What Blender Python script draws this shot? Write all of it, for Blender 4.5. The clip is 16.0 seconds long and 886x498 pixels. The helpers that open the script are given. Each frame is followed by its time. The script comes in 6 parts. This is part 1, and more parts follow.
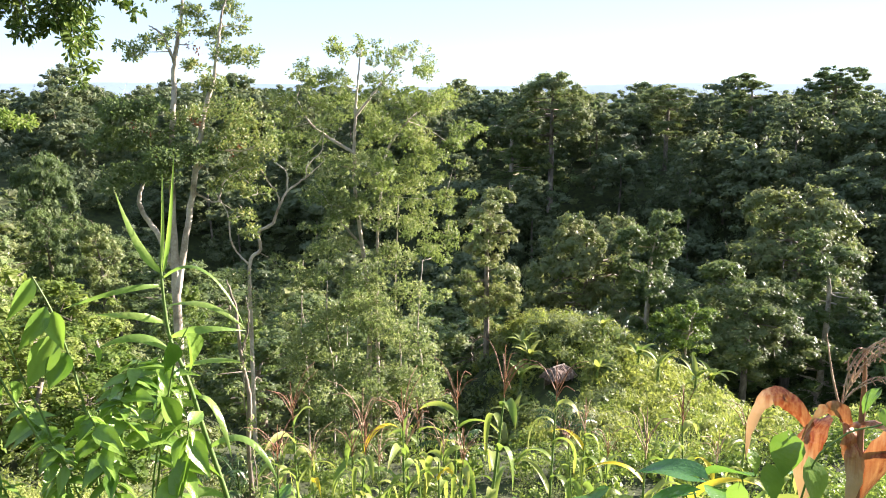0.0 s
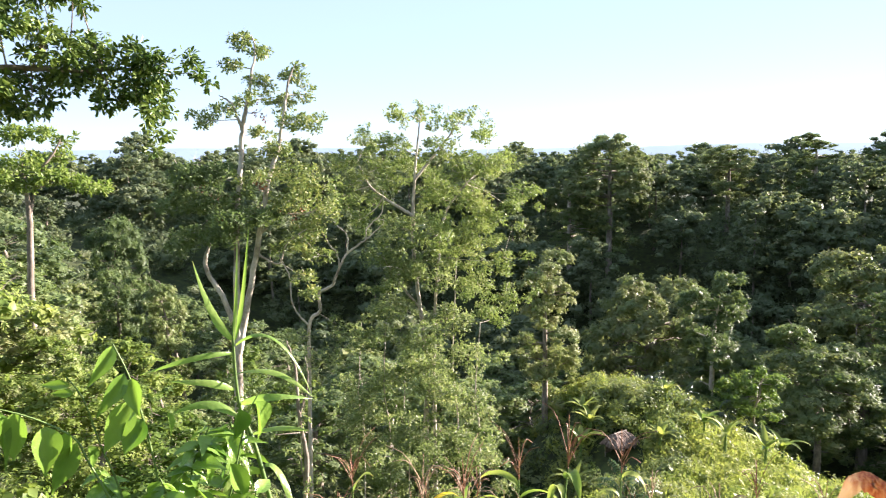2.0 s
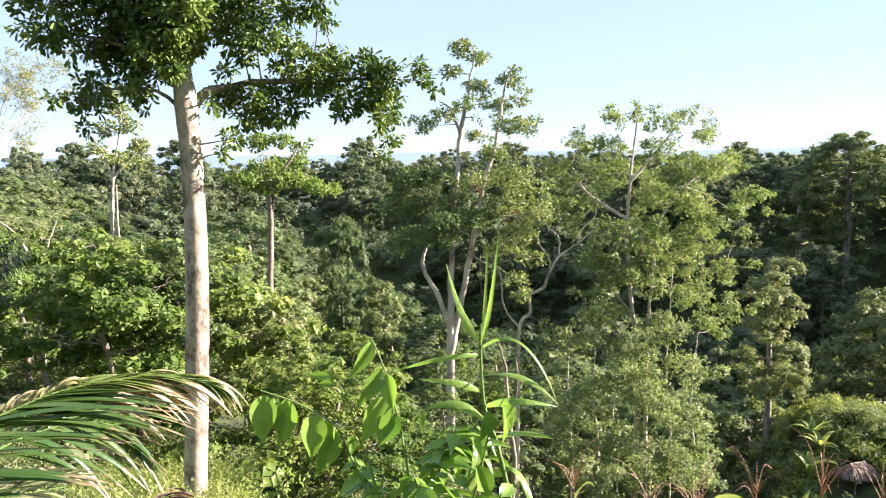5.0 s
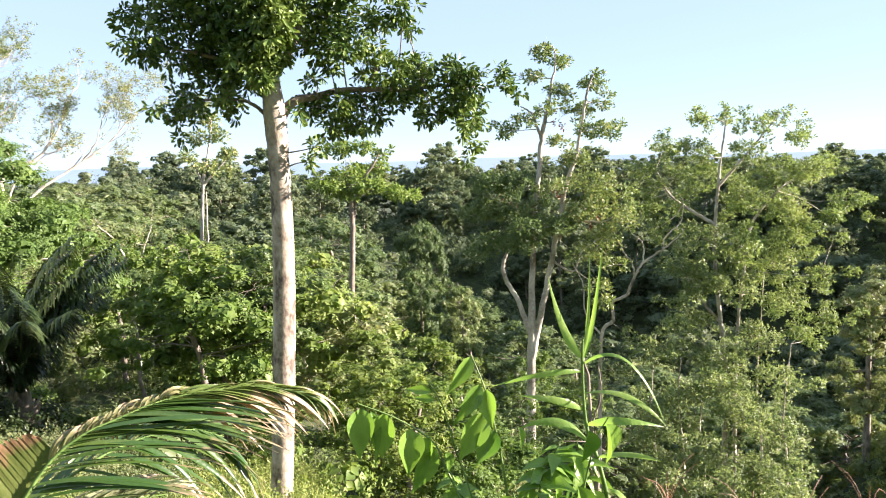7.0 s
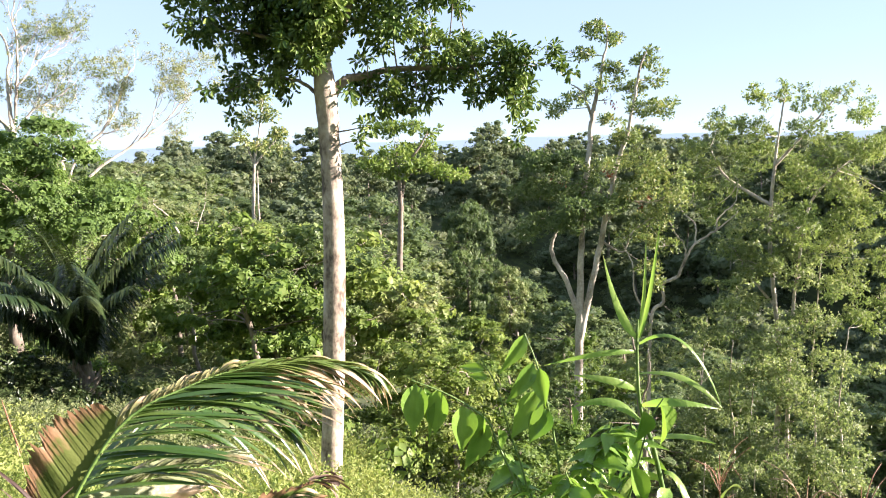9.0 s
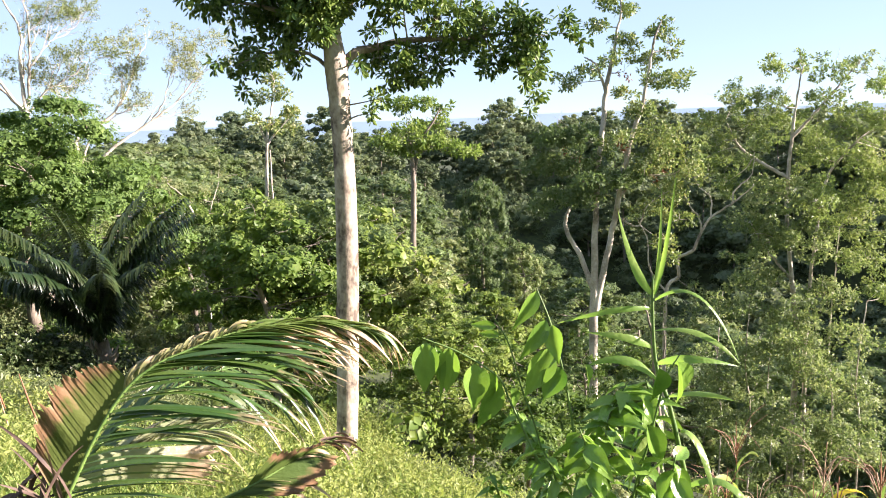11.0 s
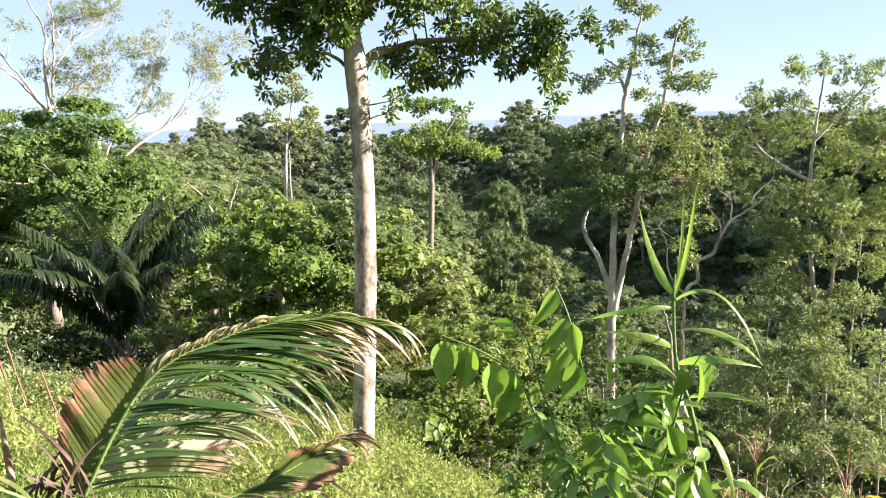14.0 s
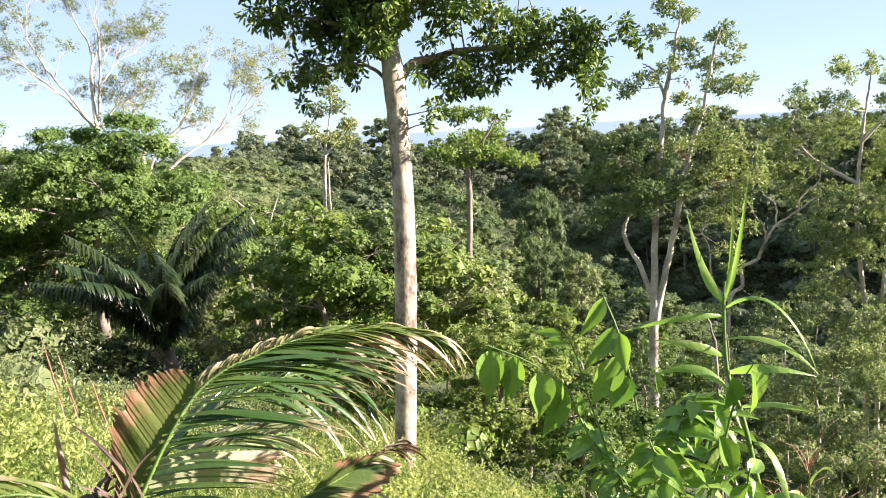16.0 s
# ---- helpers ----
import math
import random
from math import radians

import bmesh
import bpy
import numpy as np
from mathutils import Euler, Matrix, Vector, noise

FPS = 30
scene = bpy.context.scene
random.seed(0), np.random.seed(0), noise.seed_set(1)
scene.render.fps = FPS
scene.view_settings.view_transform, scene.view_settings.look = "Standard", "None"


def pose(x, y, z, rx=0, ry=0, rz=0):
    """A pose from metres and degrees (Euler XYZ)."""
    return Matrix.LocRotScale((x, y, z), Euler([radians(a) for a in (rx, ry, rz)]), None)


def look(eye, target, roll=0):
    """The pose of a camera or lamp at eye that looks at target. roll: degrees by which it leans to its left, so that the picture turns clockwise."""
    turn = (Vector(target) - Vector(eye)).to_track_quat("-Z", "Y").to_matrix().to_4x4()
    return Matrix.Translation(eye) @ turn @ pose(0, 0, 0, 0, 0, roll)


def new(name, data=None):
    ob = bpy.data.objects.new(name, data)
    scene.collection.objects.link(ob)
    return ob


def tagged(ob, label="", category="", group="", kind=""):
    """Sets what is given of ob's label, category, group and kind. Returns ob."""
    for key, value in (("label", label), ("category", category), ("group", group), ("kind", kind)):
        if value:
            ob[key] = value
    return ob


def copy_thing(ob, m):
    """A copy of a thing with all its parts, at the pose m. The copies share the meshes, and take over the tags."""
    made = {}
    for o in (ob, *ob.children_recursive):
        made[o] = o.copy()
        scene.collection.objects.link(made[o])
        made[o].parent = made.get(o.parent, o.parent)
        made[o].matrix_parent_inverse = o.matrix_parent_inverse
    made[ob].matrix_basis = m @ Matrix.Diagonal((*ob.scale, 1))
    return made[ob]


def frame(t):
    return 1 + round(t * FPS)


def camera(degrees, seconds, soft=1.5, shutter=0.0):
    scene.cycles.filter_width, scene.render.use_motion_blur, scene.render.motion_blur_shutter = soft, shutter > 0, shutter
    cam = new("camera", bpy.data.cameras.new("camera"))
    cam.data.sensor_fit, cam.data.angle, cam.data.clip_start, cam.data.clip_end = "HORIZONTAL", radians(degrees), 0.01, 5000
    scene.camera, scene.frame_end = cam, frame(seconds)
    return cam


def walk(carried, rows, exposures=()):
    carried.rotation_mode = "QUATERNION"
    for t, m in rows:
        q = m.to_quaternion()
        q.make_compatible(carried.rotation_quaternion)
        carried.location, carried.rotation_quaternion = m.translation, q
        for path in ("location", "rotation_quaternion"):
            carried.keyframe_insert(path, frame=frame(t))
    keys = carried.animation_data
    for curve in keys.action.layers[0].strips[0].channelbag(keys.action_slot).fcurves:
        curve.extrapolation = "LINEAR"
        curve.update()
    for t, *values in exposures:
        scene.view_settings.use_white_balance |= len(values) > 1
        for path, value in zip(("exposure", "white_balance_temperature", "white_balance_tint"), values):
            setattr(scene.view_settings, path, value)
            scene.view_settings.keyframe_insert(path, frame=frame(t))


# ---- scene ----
cam = camera(60.44, 16.0, soft=1.0, shutter=0.45)
PATH = [
    (0, pose(0.000, 0.000, 0.000, 78.000, 0.000, 0.000)),
    (0.5, pose(-0.005, -0.008, -0.003, 77.887, 0.056, 0.690)),
    (1, pose(-0.021, -0.001, -0.001, 78.266, 0.539, 1.642)),
    (1.5, pose(-0.026, -0.008, 0.022, 80.618, 0.256, 2.919)),
    (2, pose(-0.032, -0.016, 0.037, 82.615, 0.548, 4.261)),
    (2.5, pose(-0.060, -0.003, 0.030, 82.820, 0.714, 6.870)),
    (3, pose(-0.080, -0.011, 0.035, 82.977, 1.215, 9.771)),
    (3.5, pose(-0.097, -0.007, 0.033, 83.089, 1.122, 12.983)),
    (4, pose(-0.123, -0.008, 0.032, 83.009, 0.997, 15.879)),
    (6.5, pose(-0.285, 0.061, 0.055, 83.455, 1.580, 24.200)),
    (7, pose(-0.295, 0.063, 0.054, 83.579, 1.694, 25.728)),
    (7.5, pose(-0.299, 0.065, 0.054, 83.714, 1.960, 26.355)),
    (8, pose(-0.303, 0.065, 0.056, 83.724, 2.107, 26.888)),
    (8.5, pose(-0.301, 0.061, 0.056, 83.711, 2.024, 26.927)),
    (9, pose(-0.315, 0.049, 0.051, 82.146, 1.742, 29.309)),
    (11.5, pose(-0.329, 0.100, -0.051, 80.214, 2.521, 30.190)),
    (12, pose(-0.322, 0.101, -0.057, 79.721, 2.400, 29.025)),
    (12.5, pose(-0.317, 0.102, -0.057, 79.943, 2.837, 28.835)),
    (13, pose(-0.316, 0.095, -0.052, 79.997, 2.635, 29.119)),
    (13.5, pose(-0.329, 0.097, -0.050, 80.547, 2.478, 30.753)),
    (14, pose(-0.338, 0.091, -0.051, 80.746, 2.152, 31.622)),
    (14.5, pose(-0.344, 0.088, -0.050, 80.904, 3.210, 32.369)),
    (15, pose(-0.352, 0.082, -0.047, 80.884, 3.379, 33.465)),
    (15.5, pose(-0.360, 0.082, -0.048, 81.139, 3.528, 34.333)),
    (16, pose(-0.359, 0.087, -0.047, 81.521, 3.294, 34.371)),
]
walk(cam, PATH, ((0.0, 2.36, 6450, 24), (3.0, 2.33, 6450, 24), (6.5, 2.25, 6450, 23), (9.0, 2.23, 6450, 23), (11.5, 2.15, 6450, 23), (16.0, 2.13, 6450, 23)))

# ---- light ----
SUN_AZ, SUN_EL = 62.0, 17.5     # degrees to the right of +y, and above the horizon
world = bpy.data.worlds.new("world")
scene.world = world
world.use_nodes = True
wn = world.node_tree
sky = wn.nodes.new("ShaderNodeTexSky")
sky.sky_type, sky.sun_disc = "NISHITA", False
sky.altitude = 1800
sky.sun_elevation, sky.sun_rotation = radians(SUN_EL), radians(SUN_AZ)
sky.air_density, sky.dust_density, sky.ozone_density = 0.7, 0.05, 1.0
haze = wn.nodes.new("ShaderNodeMix")     # thin even haze over the whole sky
haze.data_type = "RGBA"
haze.inputs["Factor"].default_value = 0.78
haze.inputs["B"].default_value = (1.75, 2.45, 3.0, 1)
wn.links.new(sky.outputs[0], haze.inputs["A"])
wn.links.new(haze.outputs["Result"], wn.nodes["Background"].inputs[0])
wn.nodes["Background"].inputs[1].default_value = 0.078
lamp = bpy.data.lights.new("sun", "SUN")
lamp.energy, lamp.angle, lamp.color = 5.0, radians(0.5), (1.0, 0.93, 0.8)
sun = new("sun", lamp)
SUN_DIR = Vector((math.sin(radians(SUN_AZ)) * math.cos(radians(SUN_EL)), math.cos(radians(SUN_AZ)) * math.cos(radians(SUN_EL)), math.sin(radians(SUN_EL))))
sun.matrix_world = look(SUN_DIR * 300, (0, 0, 0))

# ---- materials ----


def material(name):
    m = bpy.data.materials.new(name)
    m.use_nodes = True
    m.node_tree.nodes.clear()
    return m, m.node_tree.nodes, m.node_tree.links


def ramp(nodes, stops):
    r = nodes.new("ShaderNodeValToRGB")
    el = r.color_ramp.elements
    while len(el) < len(stops):
        el.new(0.5)
    for e, (p, c) in zip(el, stops):
        e.position, e.color = p, (*c, 1)
    return r


def leaf_material(name, dark, mid, light, gloss=0.35, see=0.35, dry=None, glow=(1.28, 1.35, 0.85), size=1.2, vary=0.45, streak=False, spec=0.22, contrast=0.7, relief=0.0):
    """A thin leaf: diffuse and gloss above, light passing through. dry: colour that takes the tips of blades."""
    m, n, l = material(name)
    out, mix = n.new("ShaderNodeOutputMaterial"), n.new("ShaderNodeMixShader")
    front, back = n.new("ShaderNodeBsdfPrincipled"), n.new("ShaderNodeBsdfTranslucent")
    geo, info, tex, co = n.new("ShaderNodeNewGeometry"), n.new("ShaderNodeObjectInfo"), n.new("ShaderNodeTexNoise"), n.new("ShaderNodeTexCoord")
    tex.inputs["Scale"].default_value, tex.inputs["Detail"].default_value = size, 3
    if streak:
        mp = n.new("ShaderNodeMapping")
        mp.inputs["Scale"].default_value = (34, 34, 1.4)
        l.new(co.outputs["Object"], mp.inputs["Vector"])
        l.new(mp.outputs[0], tex.inputs["Vector"])
    else:
        l.new(geo.outputs["Position"], tex.inputs["Vector"])
    a, b = n.new("ShaderNodeMath"), n.new("ShaderNodeMath")
    a.operation = b.operation = "MULTIPLY_ADD"
    l.new(geo.outputs["Random Per Island"], a.inputs[0])
    a.inputs[1].default_value = vary
    c = n.new("ShaderNodeMath")
    c.operation = "MULTIPLY_ADD"
    l.new(info.outputs["Random"], c.inputs[0])
    c.inputs[1].default_value, c.inputs[2].default_value = 0.35, -0.15
    l.new(c.outputs[0], a.inputs[2])
    l.new(tex.outputs["Fac"], b.inputs[0])
    b.inputs[1].default_value = contrast
    l.new(a.outputs[0], b.inputs[2])
    r = ramp(n, ((0.12, dark), (0.5, mid), (0.95, light)))
    l.new(b.outputs[0], r.inputs[0])
    colour = r.outputs[0]
    if dry:
        at, fine, add, step, blend = n.new("ShaderNodeAttribute"), n.new("ShaderNodeTexNoise"), n.new("ShaderNodeMath"), n.new("ShaderNodeMapRange"), n.new("ShaderNodeMix")
        at.attribute_name = "tip"
        fine.inputs["Scale"].default_value = 3 if streak else 18
        l.new(mp.outputs[0] if streak else co.outputs["Object"], fine.inputs["Vector"])
        add.operation = "MULTIPLY_ADD"
        l.new(fine.outputs["Fac"], add.inputs[0])
        add.inputs[1].default_value = 0.55
        l.new(at.outputs["Fac"], add.inputs[2])
        step.inputs["From Min"].default_value, step.inputs["From Max"].default_value = dry[1], dry[1] + 0.22
        l.new(add.outputs[0], step.inputs["Value"])
        blend.data_type = "RGBA"
        l.new(step.outputs[0], blend.inputs["Factor"])
        l.new(colour, blend.inputs["A"])
        blend.inputs["B"].default_value = (*dry[0], 1)
        colour = blend.outputs["Result"]
    l.new(colour, front.inputs["Base Color"])
    front.inputs["Roughness"].default_value = gloss
    front.inputs["Specular IOR Level"].default_value = spec
    if relief:
        veins, bp = n.new("ShaderNodeTexNoise"), n.new("ShaderNodeBump")
        veins.inputs["Scale"].default_value, veins.inputs["Detail"].default_value = 55, 3
        l.new(co.outputs["Object"], veins.inputs["Vector"])
        bp.inputs["Strength"].default_value, bp.inputs["Distance"].default_value = relief, 0.01
        l.new(veins.outputs["Fac"], bp.inputs["Height"])
        l.new(bp.outputs[0], front.inputs["Normal"])
    through_tint = n.new("ShaderNodeMix")
    through_tint.data_type, through_tint.blend_type = "RGBA", "MULTIPLY"
    through_tint.inputs["Factor"].default_value = 1
    l.new(colour, through_tint.inputs["A"])
    through_tint.inputs["B"].default_value = (*glow, 1)
    l.new(through_tint.outputs["Result"], back.inputs["Color"])
    mix.inputs[0].default_value = see
    l.new(front.outputs[0], mix.inputs[1])
    l.new(back.outputs[0], mix.inputs[2])
    l.new(mix.outputs[0], out.inputs[0])
    return m


def solid_material(name, stops, scale=3.0, rough=0.85, bump=0.4, stretch=(1, 1, 1), fine=30.0):
    m, n, l = material(name)
    out, bsdf = n.new("ShaderNodeOutputMaterial"), n.new("ShaderNodeBsdfPrincipled")
    co, mp = n.new("ShaderNodeTexCoord"), n.new("ShaderNodeMapping")
    mp.inputs["Scale"].default_value = stretch
    l.new(co.outputs["Object"], mp.inputs["Vector"])
    t1, t2, mx = n.new("ShaderNodeTexNoise"), n.new("ShaderNodeTexNoise"), n.new("ShaderNodeMath")
    t1.inputs["Scale"].default_value, t1.inputs["Detail"].default_value = scale, 6
    t2.inputs["Scale"].default_value, t2.inputs["Detail"].default_value = fine, 4
    for t in (t1, t2):
        l.new(mp.outputs[0], t.inputs["Vector"])
    mx.operation = "MULTIPLY_ADD"
    l.new(t2.outputs["Fac"], mx.inputs[0])
    mx.inputs[1].default_value = 0.4
    sub = n.new("ShaderNodeMath")
    sub.operation = "ADD"
    sub.inputs[1].default_value = -0.2
    l.new(t1.outputs["Fac"], sub.inputs[0])
    l.new(sub.outputs[0], mx.inputs[2])
    r = ramp(n, stops)
    l.new(mx.outputs[0], r.inputs[0])
    l.new(r.outputs[0], bsdf.inputs["Base Color"])
    bsdf.inputs["Roughness"].default_value = rough
    bp = n.new("ShaderNodeBump")
    bp.inputs["Strength"].default_value, bp.inputs["Distance"].default_value = bump, 0.03
    l.new(mx.outputs[0], bp.inputs["Height"])
    l.new(bp.outputs[0], bsdf.inputs["Normal"])
    l.new(bsdf.outputs[0], out.inputs[0])
    return m


LEAF_BIG = leaf_material("leaf_big_tree", (0.018, 0.044, 0.014), (0.050, 0.100, 0.022), (0.180, 0.240, 0.059), 0.32, 0.22)
LEAF_PALE = leaf_material("leaf_pale_tree", (0.076, 0.120, 0.041), (0.201, 0.256, 0.088), (0.464, 0.390, 0.177), 0.38, 0.32, spec=0.28)
LEAF_MID = leaf_material("leaf_mid_tree", (0.066, 0.108, 0.040), (0.171, 0.231, 0.081), (0.367, 0.348, 0.183), 0.42, 0.32, vary=0.25, spec=0.22)
LEAF_VINE = leaf_material("leaf_vine", (0.068, 0.108, 0.040), (0.172, 0.228, 0.090), (0.400, 0.400, 0.230), 0.38, 0.48, vary=0.35, spec=0.42)
LEAF_BUSH = leaf_material("leaf_bush", (0.061, 0.113, 0.029), (0.152, 0.223, 0.053), (0.304, 0.334, 0.105), 0.42, 0.4, vary=0.3, spec=0.2)
LEAF_FOREST = leaf_material("leaf_forest", (0.059, 0.099, 0.046), (0.145, 0.196, 0.081), (0.292, 0.288, 0.149), 0.42, 0.42, size=0.35, vary=0.22, spec=0.2)
LEAF_FEATHER = leaf_material("leaf_feathery", (0.082, 0.130, 0.043), (0.192, 0.252, 0.084), (0.384, 0.378, 0.168), 0.42, 0.38, size=0.6, vary=0.3, spec=0.28)
LEAF_LAYER = leaf_material("leaf_layered", (0.058, 0.110, 0.032), (0.147, 0.221, 0.058), (0.304, 0.347, 0.110), 0.42, 0.4, size=0.5, vary=0.25, spec=0.2)
# Greyer and bluer than the forest leaf: a little distance haze in the colour
LEAF_FAR_HAZED = leaf_material("leaf_far_hazed", (0.065, 0.102, 0.060), (0.146, 0.184, 0.106), (0.292, 0.294, 0.164), 0.45, 0.45, size=0.12, vary=0.2, spec=0.15)
LEAF_BARE = leaf_material("leaf_sparse", (0.10, 0.135, 0.055), (0.19, 0.225, 0.09), (0.33, 0.32, 0.15), 0.5, 0.4)
LEAF_KNOLL = leaf_material("leaf_knoll", (0.034, 0.074, 0.018), (0.125, 0.195, 0.045), (0.330, 0.350, 0.105), 0.45, 0.4, size=0.4, vary=0.35, spec=0.2, contrast=1.0)
LEAF_MEADOW = leaf_material("leaf_meadow", (0.110, 0.170, 0.040), (0.225, 0.290, 0.080), (0.420, 0.420, 0.150), 0.5, 0.46, size=0.35, vary=0.3, spec=0.15)
LEAF_WEED = leaf_material("leaf_weed", (0.050, 0.100, 0.022), (0.140, 0.215, 0.046), (0.300, 0.325, 0.105), 0.45, 0.4, size=1.6, spec=0.2, contrast=0.9)
LEAF_SHRUB = leaf_material("leaf_shrub", (0.018, 0.062, 0.010), (0.060, 0.150, 0.020), (0.190, 0.310, 0.052), 0.3, 0.34, size=9, spec=0.5, relief=0.4, contrast=0.9, vary=0.65)
LEAF_CANE = leaf_material("leaf_cane", (0.110, 0.215, 0.050), (0.210, 0.330, 0.078), (0.360, 0.450, 0.130), 0.34, 0.52, dry=((0.35, 0.22, 0.08), 1.28), size=10, spec=0.4, relief=0.4)
LEAF_COCO = leaf_material("leaf_coconut", (0.022, 0.062, 0.012), (0.045, 0.098, 0.019), (0.105, 0.160, 0.036), 0.33, 0.25, dry=((0.34, 0.24, 0.15), 1.0), size=3, spec=0.7, relief=0.2)
LEAF_COCO_DRY = leaf_material("leaf_coconut_dry", (0.042, 0.090, 0.022), (0.084, 0.130, 0.028), (0.147, 0.170, 0.044), 0.4, 0.22, dry=((0.42, 0.30, 0.20), 0.56), size=3, relief=0.25)
LEAF_CURLED = leaf_material("leaf_coconut_curled", (0.080, 0.120, 0.035), (0.150, 0.170, 0.060), (0.260, 0.230, 0.110), 0.4, 0.22, dry=((0.42, 0.30, 0.19), 0.5), size=4, relief=0.25)
LEAF_SCORCHED = leaf_material("leaf_coconut_scorched", (0.035, 0.075, 0.018), (0.070, 0.110, 0.024), (0.120, 0.140, 0.038), 0.45, 0.22, dry=((0.27, 0.155, 0.085), 0.9), size=3, relief=0.25)
LEAF_CORN = leaf_material("leaf_corn", (0.090, 0.165, 0.036), (0.180, 0.260, 0.060), (0.380, 0.380, 0.120), 0.4, 0.42, dry=((0.42, 0.33, 0.12), 1.1), size=3, relief=0.5)
LEAF_RUSSET = leaf_material("leaf_russet", (0.050, 0.012, 0.008), (0.200, 0.050, 0.018), (0.420, 0.230, 0.110), 0.35, 0.25, dry=((0.44, 0.31, 0.19), 0.72), glow=(1.2, 1.0, 0.7), size=3.5, streak=True, spec=0.6, vary=0.12, contrast=1.1, relief=0.6)
LEAF_TARO = leaf_material("leaf_broad", (0.037, 0.120, 0.033), (0.063, 0.180, 0.039), (0.137, 0.260, 0.044), 0.25, 0.35, size=3, spec=0.5, relief=0.5)
# Palm green taken near black: shade round the feather palm is in the colour
LEAF_PALM_SHADED = leaf_material("leaf_palm_shaded", (0.012, 0.028, 0.010), (0.026, 0.048, 0.016), (0.070, 0.092, 0.034), 0.3, 0.25, spec=0.35)
LEAF_YELLOW = leaf_material("leaf_yellow", (0.4, 0.3, 0.02), (0.6, 0.45, 0.03), (0.7, 0.55, 0.08), 0.4, 0.4, size=4)
# Pale colour holds the sunlit sheen of glossy green blades; tips are dry
LEAF_SHEEN = leaf_material("leaf_sheen_frond", (0.120, 0.160, 0.070), (0.260, 0.290, 0.150), (0.480, 0.470, 0.300), 0.35, 0.3, dry=((0.42, 0.30, 0.2), 0.95), size=5, spec=0.6, relief=0.3)
LEAF_DEAD = leaf_material("leaf_dead", (0.030, 0.022, 0.020), (0.085, 0.055, 0.045), (0.220, 0.150, 0.110), 0.6, 0.15, size=12)
BARK_PALE = solid_material("bark_pale", ((0.25, (0.15, 0.12, 0.09)), (0.45, (0.4, 0.34, 0.275)), (0.68, (0.62, 0.56, 0.48))), 2.2, 0.8, 0.35, (1, 1, 0.7), 16)
BARK_BIG = solid_material("bark_big_tree", ((0.33, (0.11, 0.08, 0.06)), (0.45, (0.3, 0.24, 0.18)), (0.56, (0.4, 0.335, 0.26)), (0.7, (0.52, 0.46, 0.37))), 2.6, 0.8, 0.5, (1.6, 1.6, 1.0), 14)
BARK_GREY = solid_material("bark_grey", ((0.3, (0.1, 0.08, 0.06)), (0.5, (0.22, 0.18, 0.14)), (0.7, (0.36, 0.31, 0.25))), 3, 0.85, 0.5, (1, 1, 0.4))
STEM_GREEN = solid_material("stem_green", ((0.3, (0.06, 0.12, 0.02)), (0.7, (0.14, 0.22, 0.05))), 8, 0.55, 0.2)
STEM_RED = solid_material("stem_russet", ((0.3, (0.16, 0.06, 0.03)), (0.7, (0.3, 0.14, 0.07))), 12, 0.6, 0.3)
STRAW = solid_material("straw", ((0.3, (0.24, 0.13, 0.08)), (0.7, (0.5, 0.36, 0.24))), 20, 0.8, 0.3)
THATCH = solid_material("thatch", ((0.3, (0.09, 0.06, 0.05)), (0.5, (0.19, 0.13, 0.105)), (0.7, (0.33, 0.25, 0.2))), 4, 0.9, 0.8, (1, 1, 1), 40)
SOIL = solid_material("soil_and_growth", ((0.25, (0.015, 0.02, 0.006)), (0.5, (0.034, 0.046, 0.01)), (0.75, (0.06, 0.08, 0.015))), 1.4, 0.95, 0.8, (1, 1, 1), 9)
# Blue base colour stands for the air haze in front of the hills
HAZED_HILL = solid_material("hazed_hill", ((0.3, (0.19, 0.27, 0.37)), (0.7, (0.22, 0.30, 0.40))), 0.002, 1, 0, (1, 1, 1), 0.01)

# ---- geometry helpers ----
rng = np.random.default_rng(11)


def mesh_data(name, verts, faces, mat, smooth=False, tip=None):
    verts, faces = np.asarray(verts, dtype=np.float32), np.asarray(faces, dtype=np.int32)
    k = faces.shape[1]
    me = bpy.data.meshes.new(name)
    me.vertices.add(len(verts))
    me.vertices.foreach_set("co", verts.ravel())
    me.loops.add(faces.size)
    me.loops.foreach_set("vertex_index", faces.ravel())
    me.polygons.add(len(faces))
    me.polygons.foreach_set("loop_start", np.arange(0, faces.size, k, dtype=np.int32))
    if smooth:
        me.polygons.foreach_set("use_smooth", np.ones(len(faces), dtype=bool))
    if tip is not None:
        at = me.attributes.new("tip", "FLOAT", "POINT")
        at.data.foreach_set("value", np.asarray(tip, dtype=np.float32))
    me.update(calc_edges=True)
    me.materials.append(mat)
    return me


def part(name, geo, mat, parent=None, label="", smooth=False):
    ob = new(name, mesh_data(name, geo[0], geo[1], mat, smooth, geo[2] if len(geo) > 2 else None))
    ob.parent = parent
    if label:
        ob["label"] = label
    return ob


def thing(name, label, category, m=None, group="", kind=""):
    ob = tagged(new(name), label, category, group, kind)
    ob.empty_display_size = 0.2
    if m is not None:
        ob.matrix_world = m
    return ob


def join(geos):
    vs, fs, ts, k = [], [], [], 0
    for g in geos:
        vs.append(g[0])
        fs.append(np.asarray(g[1]) + k)
        ts.append(g[2] if len(g) > 2 else np.zeros(len(g[0])))
        k += len(g[0])
    return np.concatenate(vs), np.concatenate(fs), np.concatenate(ts)


